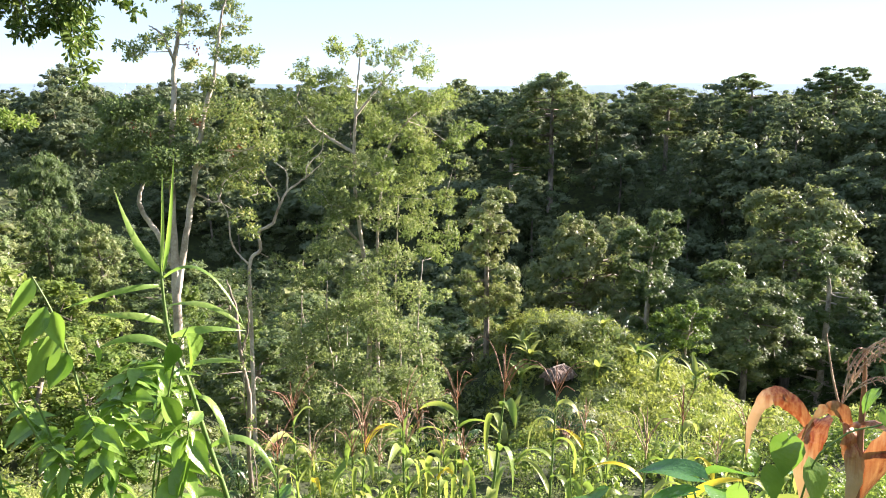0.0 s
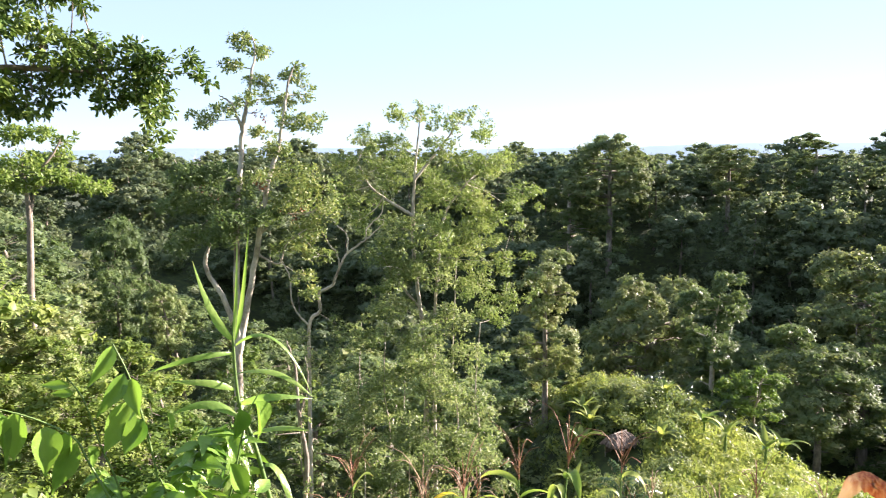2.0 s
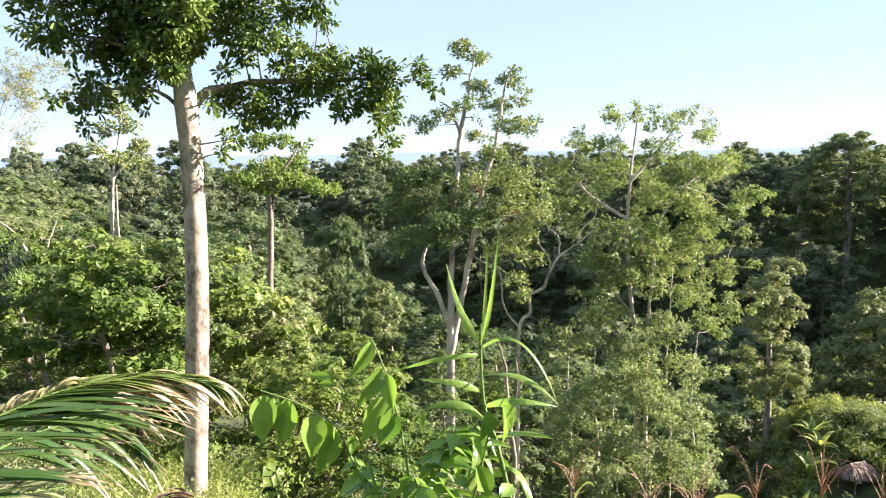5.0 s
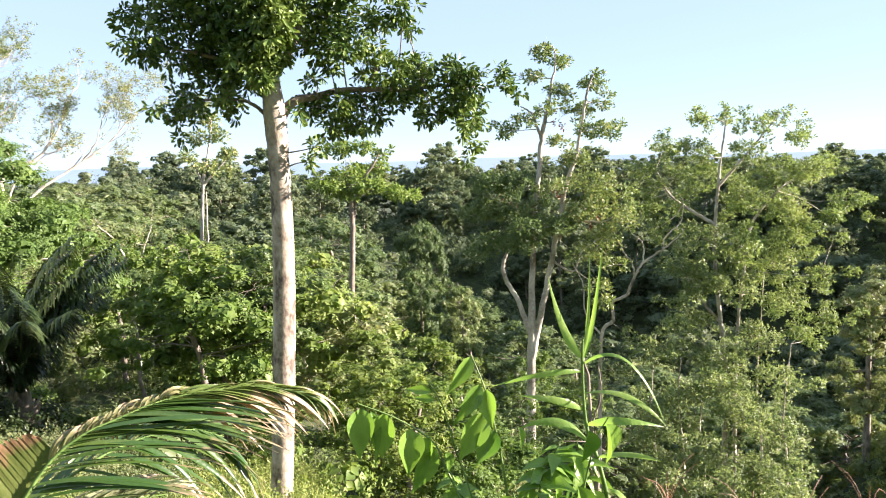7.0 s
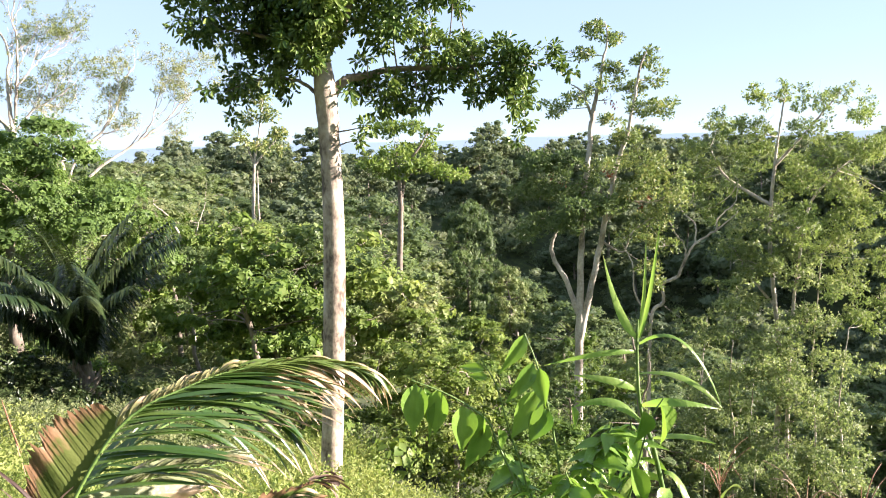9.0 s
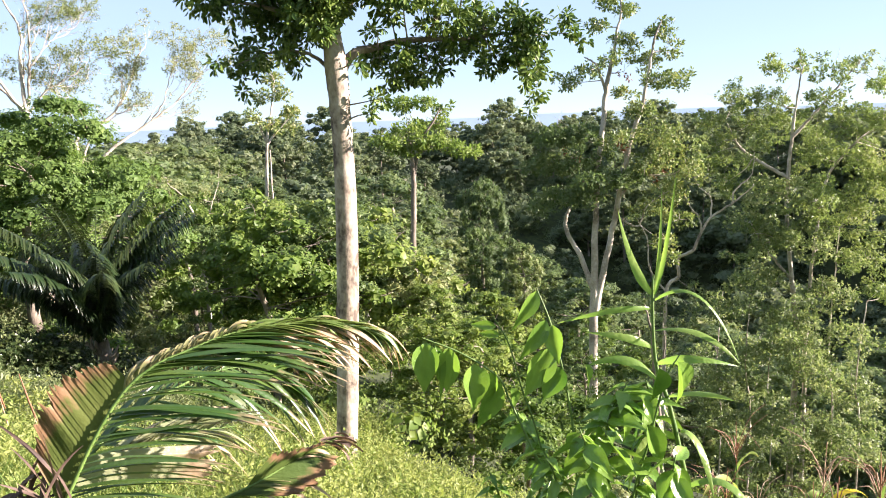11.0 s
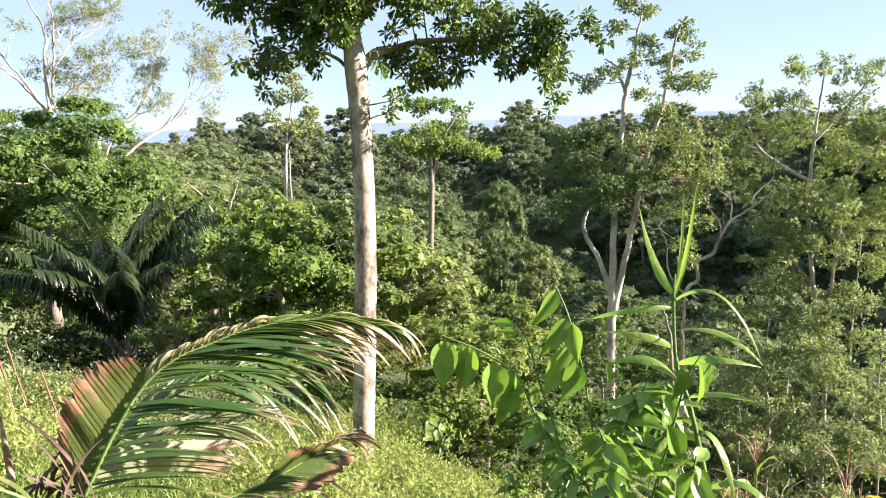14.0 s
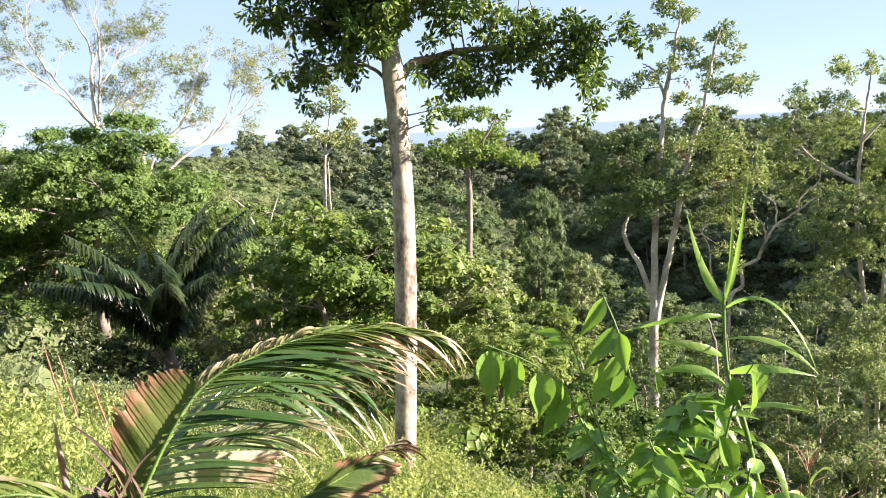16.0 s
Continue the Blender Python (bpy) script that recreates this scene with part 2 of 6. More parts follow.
def curve(points, n):
    """n points on a smooth line through the given ones (each x, y, z, radius)."""
    p = np.asarray(points, dtype=float)
    if len(p) == 2:
        return p[0] + (p[1] - p[0]) * np.linspace(0, 1, n)[:, None]
    q = np.concatenate([[2 * p[0] - p[1]], p, [2 * p[-1] - p[-2]]])
    s = np.linspace(0, len(p) - 1 - 1e-6, n)
    i = s.astype(int)
    t = (s - i)[:, None]
    a, b, c, d = q[i], q[i + 1], q[i + 2], q[i + 3]
    return 0.5 * (2 * b + (c - a) * t + (2 * a - 5 * b + 4 * c - d) * t * t + (3 * b - a - 3 * c + d) * t ** 3)


def tube(points, sides=7, n=None, wobble=0.0):
    """A round stem along points (x, y, z, radius)."""
    p = curve(points, n or max(3, 4 * (len(points) - 1)))
    c, r = p[:, :3].copy(), np.maximum(p[:, 3], 0.001)
    if wobble:
        c[1:-1] += rng.normal(0, wobble, (len(c) - 2, 3))
    t = np.gradient(c, axis=0)
    t /= np.linalg.norm(t, axis=1)[:, None] + 1e-9
    ref = np.where(np.abs(t[:, 2:3]) > 0.9, np.array([[1.0, 0, 0]]), np.array([[0, 0, 1.0]]))
    a = np.cross(t, ref)
    a /= np.linalg.norm(a, axis=1)[:, None] + 1e-9
    for i in range(1, len(a)):
        v = a[i - 1] - t[i] * np.dot(a[i - 1], t[i])
        a[i] = v / (np.linalg.norm(v) + 1e-9)
    b = np.cross(t, a)
    ang = np.linspace(0, 2 * np.pi, sides, endpoint=False)
    ring = np.cos(ang)[None, :, None] * a[:, None, :] + np.sin(ang)[None, :, None] * b[:, None, :]
    v = (c[:, None, :] + ring * r[:, None, None]).reshape(-1, 3)
    i, j = np.meshgrid(np.arange(len(c) - 1), np.arange(sides), indexing="ij")
    k = (j + 1) % sides
    f = np.stack([i * sides + j, i * sides + k, (i + 1) * sides + k, (i + 1) * sides + j], -1).reshape(-1, 4)
    return v, f


def unit(v):
    return v / (np.linalg.norm(v, axis=-1, keepdims=True) + 1e-9)


def leaf_cloud(base, way, length, width, up=0.8, face=None, rounded=False, plain=False):
    """Small folded leaves: base points, directions, lengths; plain: one triangle each, for what is far."""
    n = len(base)
    way = unit(way)
    aim = np.array([0, 0, up]) + rng.normal(0, 0.6, (n, 3)) if face is None else face + [0, 0, 0.45] + rng.normal(0, 0.38, (n, 3))
    side = unit(np.cross(way, unit(aim)))
    face_up = np.cross(side, way)
    L = (length * rng.uniform(0.7, 1.25, n))[:, None]
    W = L * width
    i = np.arange(n)[:, None]
    if plain:
        v = np.stack([base - side * W * 0.5, base + side * W * 0.5, base + way * L], 1).reshape(-1, 3)
        return v, i * 3 + [0, 1, 2]
    if rounded:
        v = np.stack([base, base + way * L * 0.35 + side * W * 0.42 + face_up * W * 0.12, base + way * L * 0.76 + side * W * 0.46 + face_up * W * 0.08, base + way * L - face_up * L * 0.1,
                      base + way * L * 0.76 - side * W * 0.46 + face_up * W * 0.08, base + way * L * 0.35 - side * W * 0.42 + face_up * W * 0.12], 1).reshape(-1, 3)
        return v, np.concatenate([i * 6 + [0, 1, 2], i * 6 + [0, 2, 3], i * 6 + [0, 3, 4], i * 6 + [0, 4, 5]], 1).reshape(-1, 3)
    v = np.stack([base, base + way * L * 0.55 + side * W * 0.5 + face_up * W * 0.15, base + way * L - face_up * L * 0.08, base + way * L * 0.55 - side * W * 0.5 + face_up * W * 0.15], 1).reshape(-1, 3)
    return v, np.concatenate([i * 4 + [0, 1, 2], i * 4 + [0, 2, 3]], 1).reshape(-1, 3)


def crown(clumps, sprays, per, length, width=0.42, flat=0.65, droop=0.3, fill=0.45, total=0, core=0.0, rounded=False, body=None, plain=False):
    """Leaves in sprays round each clump (x, y, z, radius); sprays: how many per square metre of clump; body: height of the middle of the whole crown, which leaves turn away from."""
    bases, ways, cores, outs = [], [], [], []
    if total:
        sprays = total / (per * 4 * sum(c[3] ** 2 for c in clumps))
    for x, y, z, r in clumps:
        n = max(3, int(sprays * r * r * 4))
        o = unit(rng.normal(0, 1, (n, 3)) + [0, 0, 0.2])
        s = np.array([x, y, z]) + o * (r * (rng.uniform(0.15, 1.0, n) ** fill) * rng.uniform(0.85, 1.2, n))[:, None] * [1, 1, flat]
        face = o
        if body is not None:
            face = unit(o * 0.8 + unit((s - [0, 0, body]) * [1, 1, 1.2]))
        outs.append(np.repeat(face, per, 0))
        axis = np.repeat(unit(o + [0, 0, 0.5]), per, 0)
        spread = unit(rng.normal(0, 1, (n * per, 3)))
        w = unit(axis * 0.55 + spread * 0.9 - [0, 0, droop])
        if core:
            w = w - 0.75 * np.sum(w * outs[-1], 1, keepdims=True) * outs[-1]
        ways.append(w)
        bases.append(np.repeat(s, per, 0) + spread * length * 0.25)
        if core:
            size = min(r * core * 0.7, length * 2.4)
            m = int(np.clip(26 * (r * core * 0.7 / size) ** 2, 20, 120))
            o = unit(rng.normal(0, 1, (m, 3)))
            way = unit(np.cross(o, rng.normal(0, 1, (m, 3))))
            cores.append(leaf_cloud(np.array([x, y, z]) + (o * r * 0.5 - way * size * 0.45) * [1, 1, flat], way, size, 0.8, 0.8, o, plain=plain))
    leaves = leaf_cloud(np.concatenate(bases), np.concatenate(ways), length, width, 0.8, np.concatenate(outs), rounded, plain)
    return join(cores + [leaves])[:2] if core else leaves


def blade(start, way, length, width, droop=0.5, n=9, fold=0.12, twist=0.0, narrow=0.1, roll=0.0, blunt=0.0):
    """A long leaf that arches over: a folded strip of quads, with 'tip' from 0 to 1."""
    way = np.asarray(way, dtype=float)
    way = way / np.linalg.norm(way)
    p, d, pts, dirs = np.asarray(start, dtype=float), way.copy(), [], []
    for _ in range(n + 1):
        pts.append(p.copy())
        dirs.append(d.copy())
        p = p + d * length / n
        d = d + np.array([0, 0, -droop * 2 / n])
        d /= np.linalg.norm(d)
    pts, dirs = np.array(pts), np.array(dirs)
    s = np.linspace(0, 1, n + 1)
    side = np.cross(dirs, [0, 0, 1.0])
    bad = np.linalg.norm(side, axis=1) < 0.15
    side[bad] = side[0] if not bad[0] else np.array([1.0, 0, 0])
    side = unit(side)
    up = np.cross(side, dirs)
    a = roll + twist * s[:, None]
    side, up = side * np.cos(a) + up * np.sin(a), up * np.cos(a) - side * np.sin(a)
    w = (width * 0.5 * (narrow + (1 - narrow) * np.minimum(1, s / 0.22) ** 0.7) * (1 - (1 - blunt) * s ** 2.6) + 0.0006)[:, None]
    v = np.stack([pts - side * w + up * w * fold * 2, pts, pts + side * w + up * w * fold * 2], 1).reshape(-1, 3)
    i = np.arange(n)[:, None] * 3
    f = np.concatenate([i + [0, 1, 4, 3], i + [1, 2, 5, 4]], 1).reshape(-1, 4)
    return v, f, np.repeat(s, 3)


def ovate(length, width, n=6, cup=0.18, curl=0.25, heart=0.0):
    """A broad pointed leaf that lies along +y from the origin, up +z."""
    s = np.linspace(0, 1, n + 1)
    w = width * 0.56 * np.sin(np.pi * np.clip(s, 0, 1) ** 0.68) ** 1.1 * (1 - 0.25 * s) + 0.001
    y = s * length - heart * length * 0.0
    z = -curl * length * s ** 2
    rows = []
    for k, q in ((-1, 1), (-0.5, 0.45), (0, 0), (0.5, 0.45), (1, 1)):
        rows.append(np.stack([k * w, y - heart * length * 0.3 * q * (1 - s) ** 2, z + cup * w * q + 0.03 * width * np.sin(s * 9 + 2 * k) * q], 1))
    v = np.stack(rows, 1).reshape(-1, 3)
    i, j = np.meshgrid(np.arange(n), np.arange(4), indexing="ij")
    f = np.stack([i * 5 + j, i * 5 + j + 1, (i + 1) * 5 + j + 1, (i + 1) * 5 + j], -1).reshape(-1, 4)
    return v, f, np.repeat(s, 5)


def turn_to(at, way, roll=0.0):
    """Pose that lays +y along way."""
    q = Vector(way).to_track_quat("Y", "Z").to_matrix().to_4x4()
    return Matrix.Translation(Vector([float(a) for a in at])) @ q @ Matrix.Rotation(roll, 4, "Y")


# ---- the ground ----


def smooth(a, b, x):
    t = np.clip((x - a) / (b - a), 0, 1)
    return t * t * (3 - 2 * t)


def height(x, y):
    """The hillside: it falls from the clearing into a valley and climbs to a wooded ridge; a cleared knoll stands in the valley."""
    x, y = np.asarray(x, dtype=float), np.asarray(y, dtype=float)
    r = np.hypot(x, y)
    az = np.degrees(np.arctan2(-x, np.maximum(y, 0.5)))
    depth = np.interp(az, (-6, 15, 27, 36, 43, 55), (38, 32, 26, 15, 11, 9))
    z = -1.6 - depth * np.tanh(0.44 * y / depth)
    z = z + 0.83 * (depth - 9) * smooth(78, 145, r) - 75 * smooth(183, 520, r)
    z = z - 7.5 * smooth(52, 66, y) * (1 - smooth(92, 128, r)) - 5.5 * smooth(15, 23, x) * smooth(30, 42, y) * (1 - smooth(52, 66, y))
    z = z - 3.5 * (1 - smooth(0.5, 5.5, x)) * smooth(-16, -8, x) * smooth(30, 37, y) * (1 - smooth(52, 64, y))
    z = z + 5.8 * np.exp(-(((x - 8.2) / 8.8) ** 2 + ((y - 50.5) / 8.0) ** 2))
    z = z - 2.6 * smooth(6.5, 15, y) * (1 - smooth(20, 34, y)) * (1 - smooth(16, 34, az))
    z = z - 2.5 * np.exp(-(((x + 1) / 6) ** 2 + ((y - 37) / 8) ** 2))
    z = z + 0.35 * np.sin(x * 0.31 + 1) * np.sin(y * 0.27) * smooth(4, 14, r)
    return z


def ground_sheet():
    rr = np.concatenate([np.arange(0.4, 20, 0.45), np.arange(20, 90, 1.6), np.geomspace(90, 4600, 46)])
    aa = np.radians(np.arange(0, 360, 2.0))
    R, A = np.meshgrid(rr, aa, indexing="ij")
    X, Y = R * np.sin(A), R * np.cos(A)
    Z = height(X, Y) + rng.normal(0, 0.025, X.shape) * (R < 40) * (R > 7)
    n = len(aa)
    v = np.concatenate([np.stack([X, Y, Z], -1).reshape(-1, 3), [[0, 0, float(height(0, 0))]]])
    i, j = np.meshgrid(np.arange(len(rr) - 1), np.arange(n), indexing="ij")
    k = (j + 1) % n
    f = np.stack([i * n + j, (i + 1) * n + j, (i + 1) * n + k, i * n + k], -1).reshape(-1, 4)
    j = np.arange(0, n, 2)
    cap = np.stack([j, (j + 1) % n, (j + 2) % n, np.full(len(j), len(v) - 1)], 1)
    return v, np.concatenate([f, cap])


tagged(part("ground", ground_sheet(), SOIL, smooth=True), "earth hillside under low green growth, falling into a valley", "ground", kind="structure")


def far_hills(dist, top, seed):
    r2 = np.random.default_rng(seed)
    a = np.radians(np.linspace(-60, 110, 140))
    k = r2.uniform(0, 6, 4)
    h = top * (0.55 + 0.25 * np.sin(a * 5 + k[0]) + 0.16 * np.sin(a * 11 + k[1]) + 0.07 * np.sin(a * 27 + k[2]) + 0.03 * np.sin(a * 61 + k[3]))
    rows = [np.stack([-np.sin(a) * d, np.cos(a) * d, z], 1) for d, z in ((dist - 500, -260 + 0 * h), (dist, h), (dist + 500, -260 + 0 * h))]
    v, n = np.concatenate(rows), len(a)
    i, j = np.meshgrid(np.arange(2), np.arange(n - 1), indexing="ij")
    return v, np.stack([i * n + j, i * n + j + 1, (i + 1) * n + j + 1, (i + 1) * n + j], -1).reshape(-1, 4)


tagged(part("backdrop", far_hills(3600, 26, 5), HAZED_HILL, smooth=True), "low hills on the horizon, coloured blue for haze", "hills", kind="structure")

# ---- trees ----


def site(x, y, z=None):
    """Pose of a tree that stands at x, y: its own x to the right as seen from the top of the slope, its y away."""
    return pose(x, y, float(height(x, y)) if z is None else z, 0, 0, math.degrees(math.atan2(-x, y)))


def limb_to(a, b, r):
    """A bent limb from a to b."""
    a, b = np.asarray(a, dtype=float), np.asarray(b, dtype=float)
    m = (a + b) / 2 + rng.normal(0, 0.08, 3) * np.linalg.norm(b - a) + [0, 0, 0.04 * np.linalg.norm(b - a)]
    return [(*a, r), (*m, r * 0.7), (*b, r * 0.28)]


def twigs(clumps, trunk_pts, r, share=1.0, fine=3):
    """Thin boughs from the nearest stem point below each clump into it."""
    got, stem = [], np.asarray(trunk_pts, dtype=float)
    for c in clumps:
        if rng.random() > share:
            continue
        p = np.array(c[:3])
        d = np.linalg.norm((stem[:, :3] - p) * [1, 1, 1.0], axis=1) + 0.2 * np.maximum(0, stem[:, 2] - p[2] + 0.1)
        s = stem[np.argmin(d)]
        one = [tube(limb_to(s[:3], p, min(r, s[3] * 0.6)), 5, 7)]
        for _ in range(fine):
            q = p + rng.normal(0, 0.55, 3) * c[3] + [0, 0, 0.15 * c[3]]
            one.append(tube(limb_to(p, q, r * 0.3), 4, 4))
        got.append(join(one))
    return got


def hero_tree(name, label, at, trunks, clumps, bark, leaf, sprays, per, length, width=0.42, flat=0.65, droop=0.3, bough=0.05, depth=1.2, more=(), extra=1, swell=1.0, fine=3, scatter=1.0):
    """One tree of known habit. trunks: lines of (right, up, radius); clumps: (right, up, radius) of foliage."""
    ob = thing(name, label, "tree", site(*at))
    stems = []
    for k, line in enumerate(trunks):
        off = 0.0 if k == 0 else rng.uniform(-0.4, 0.4) * depth
        pts = [(u, off * i / max(1, len(line) - 1), w, r) for i, (u, w, r) in enumerate(line)]
        c = curve(pts, 8 * len(pts))
        stems.append(c)
        # Limbs and boughs on BARK_BIG get darker bark: crown shade and dirt coloured in
        part("trunk" if k == 0 else "limb", tube(pts, 14 if k == 0 else 8, 6 * len(pts), 0.003 if bark is BARK_BIG else 0.012), BARK_GREY if k and bark is BARK_BIG else bark, ob, smooth=True)
    allp = np.concatenate(stems)
    sets = [(clumps, leaf, sprays, per, length, width)] + list(more)
    for n, (cl, lf, sp, pe, le, wi) in enumerate(sets):
        full = [(u, rng.uniform(-1, 1 if n == 0 else -0.2 if bark is BARK_BIG else 0.3) * depth, w, r * swell) for u, w, r in cl]
        full += [(u + rng.normal(0, 0.6) * r * scatter, v + rng.normal(0, 0.9) * r * scatter, w + rng.normal(0, 0.45) * r * scatter, r * rng.uniform(0.45, 0.8) / scatter ** 0.7) for u, v, w, r in full for _ in range(extra)]
        b = twigs(full[:len(cl)], allp, bough, 1.0, fine)
        for g in b:
            part("bough", g, BARK_GREY if bark is BARK_BIG else bark, ob, smooth=True)
        part("crown" if n == 0 else "lower_foliage", crown(full, sp, pe, le, wi, flat, droop, rounded=True), lf, ob)
    return ob


# The tall bare-stemmed tree on the slope
LEFT_BOUGHS = [(-1.65, 7.8, 0.23), (-1.38, 7.43, 0.25), (-1.1, 7.81, 0.37), (-1.14, 7.24, 0.31), (-1.46, 7.2, 0.13), (-0.7, 7.55, 0.43), (-0.77, 7.12, 0.33), (-0.38, 7.24, 0.37), (-0.2, 7.67, 0.41), (-0.09, 6.93, 0.27),
               (-0.52, 6.85, 0.23), (-1.02, 6.73, 0.2), (-0.84, 6.55, 0.2), (-1.19, 6.5, 0.15), (-1.35, 6.46, 0.09), (-0.97, 6.34, 0.15), (-1.09, 6.11, 0.11), (-0.27, 6.49, 0.17), (-0.38, 6.67, 0.2), (0.18, 7.48, 0.4)]
RIGHT_BOUGHS = [(0.79, 7.69, 0.35), (0.98, 7.45, 0.33), (1.31, 7.45, 0.35), (1.65, 7.27, 0.23), (1.24, 7.81, 0.33), (1.74, 7.74, 0.26), (2.08, 7.84, 0.21), (2.39, 7.75, 0.15), (1.11, 7.15, 0.18), (0.85, 6.84, 0.12), (0.81, 6.52, 0.24),
                (0.52, 6.4, 0.12), (1.18, 6.51, 0.3), (1.6, 6.55, 0.31), (1.71, 6.99, 0.2), (1.34, 6.22, 0.2), (1.0, 6.19, 0.2), (0.82, 5.93, 0.14), (0.69, 5.72, 0.1), (1.51, 6.25, 0.17)]
END_BOUGHS = [(2.05, 7.07, 0.26), (2.04, 6.67, 0.31), (1.87, 6.37, 0.16), (2.49, 7.16, 0.28), (2.47, 6.71, 0.33), (2.83, 6.99, 0.31), (2.91, 6.5, 0.3), (2.55, 6.36, 0.18), (3.19, 6.84, 0.3), (3.36, 6.49, 0.23), (2.94, 6.2, 0.18),
              (3.16, 5.93, 0.15), (3.24, 5.7, 0.1), (3.56, 6.92, 0.15), (3.81, 6.83, 0.12), (3.97, 6.68, 0.08)]
TOP_BOUGHS = [(0.8, 8.6, 0.7), (-0.3, 8.7, 0.7), (-1.2, 8.4, 0.5), (1.8, 8.5, 0.5), (-0.6, 8.1, 0.5), (0.4, 8.1, 0.5), (1.3, 8.2, 0.4), (0.3, 9.3, 0.6)]
hero_tree("smooth_barked_tree", "tall tree with smooth pale trunk and spreading dark crown", (-7.5, 8.9),
          [[(-0.03, -1.0, 0.2), (0.0, 0.1, 0.175), (0.09, 1.2, 0.168), (0.19, 2.7, 0.17), (0.25, 3.8, 0.166), (0.28, 5.0, 0.155), (0.275, 5.7, 0.152), (0.25, 6.4, 0.165), (0.22, 6.9, 0.13), (0.22, 7.6, 0.085), (0.15, 8.6, 0.05)],
           [(0.3, 6.35, 0.084), (0.53, 6.6, 0.066), (0.86, 6.68, 0.052), (1.2, 6.76, 0.046), (1.61, 6.78, 0.04), (2.2, 6.78, 0.032), (2.83, 6.84, 0.022), (3.5, 6.8, 0.012)],
           [(0.2, 6.6, 0.06), (-0.1, 7.0, 0.045), (-0.6, 7.25, 0.03), (-1.3, 7.4, 0.015)],
           [(0.22, 6.3, 0.03), (-0.1, 6.6, 0.025), (-0.6, 6.65, 0.018), (-1.1, 6.5, 0.009)],
           [(0.24, 6.9, 0.067), (0.6, 7.5, 0.050), (0.9, 8.5, 0.025)]],
          LEFT_BOUGHS + RIGHT_BOUGHS + END_BOUGHS + TOP_BOUGHS,
          BARK_BIG, LEAF_BIG, 92, 7, 0.108, 0.38, 0.85, 0.6, 0.014, 0.6, extra=1, scatter=0.7, fine=2,
          more=[([(0.1, 7.05, 0.26), (-0.15, 7.15, 0.28), (0.3, 7.3, 0.26), (0.0, 7.4, 0.32), (0.35, 7.6, 0.3), (0.1, 6.85, 0.16), (0.15, 7.8, 0.4)], LEAF_BIG, 140, 7, 0.108, 0.38)])

# The twin-stemmed pale tree
hero_tree("pale_twin_tree", "slender pale twin-stemmed tree with open yellowish green foliage", (-9.2, 25.0, -12.0),
          [[(0.0, -5, 0.189), (0.1, 4.0, 0.151), (0.15, 5.9, 0.139), (0.2, 8.3, 0.106), (0.3, 9.9, 0.095), (0.5, 11.8, 0.088), (0.6, 12.8, 0.081), (0.9, 14.3, 0.050), (1.1, 15.4, 0.031), (1.0, 15.9, 0.013)],
           [(0.12, 5.0, 0.126), (0.7, 7.7, 0.101), (1.0, 9.2, 0.095), (1.3, 10.8, 0.081), (1.8, 12.5, 0.063), (2.1, 14.2, 0.038), (2.35, 14.9, 0.013)],
           [(0.2, 5.7, 0.101), (-0.2, 6.9, 0.088), (-0.75, 8.0, 0.076), (-0.8, 8.5, 0.063), (-0.6, 8.95, 0.045)],
           [(0.6, 12.7, 0.057), (0.3, 13.6, 0.038), (-0.1, 13.9, 0.018)],
           [(1.0, 9.2, 0.050), (1.7, 9.9, 0.038), (2.6, 9.9, 0.025), (3.2, 10.2, 0.013)],
           [(0.9, 8.6, 0.045), (1.6, 8.2, 0.031), (1.9, 8.9, 0.025), (2.6, 9.4, 0.013)]],
          [(0.7, 15.8, 0.5), (1.2, 15.3, 0.4), (0.3, 14.9, 0.4), (1.1, 14.4, 0.45), (0.0, 13.4, 0.5), (-0.6, 13.1, 0.35), (0.7, 13.7, 0.35), (2.4, 14.6, 0.5), (2.6, 13.9, 0.42),
           (1.9, 13.6, 0.48), (2.1, 13.0, 0.5), (2.7, 13.0, 0.4), (1.1, 12.7, 0.35), (1.8, 12.1, 0.6)],
          BARK_PALE, LEAF_PALE, 48, 7, 0.115, 0.42, 0.45, 0.15, 0.02, 0.9, extra=2, swell=1.0,
          more=[([(-1.1, 11.3, 0.75), (-0.3, 11.4, 0.75), (-1.3, 10.4, 0.75), (-0.4, 10.3, 0.8), (-1.2, 9.3, 0.7), (-0.2, 9.3, 0.7), (0.6, 9.9, 0.8), (1.2, 9.8, 0.6)], LEAF_FOREST, 52, 7, 0.12, 0.42),
                ([(2.2, 11.3, 0.9), (2.0, 10.4, 0.85), (3.0, 10.9, 0.7), (3.2, 9.8, 0.7), (2.6, 9.2, 0.75), (1.8, 8.8, 0.6), (3.0, 8.4, 0.6), (0.9, 11.2, 0.5), (2.4, 7.8, 0.55)], LEAF_PALE, 34, 7, 0.11, 0.42),
                ([(0.1, 3.7, 0.22), (0.08, 3.1, 0.26), (0.1, 2.5, 0.3), (0.05, 1.8, 0.4), (0.1, 1.0, 0.5), (0.0, 0.2, 0.6)], LEAF_BUSH, 60, 6, 0.1, 0.5),
                ([(1.2, 13.4, 0.3), (-0.6, 10.6, 0.4), (1.0, 10.9, 0.35), (-0.2, 9.7, 0.35), (2.2, 9.9, 0.4)], LEAF_RUSSET, 6, 5, 0.11, 0.45)])

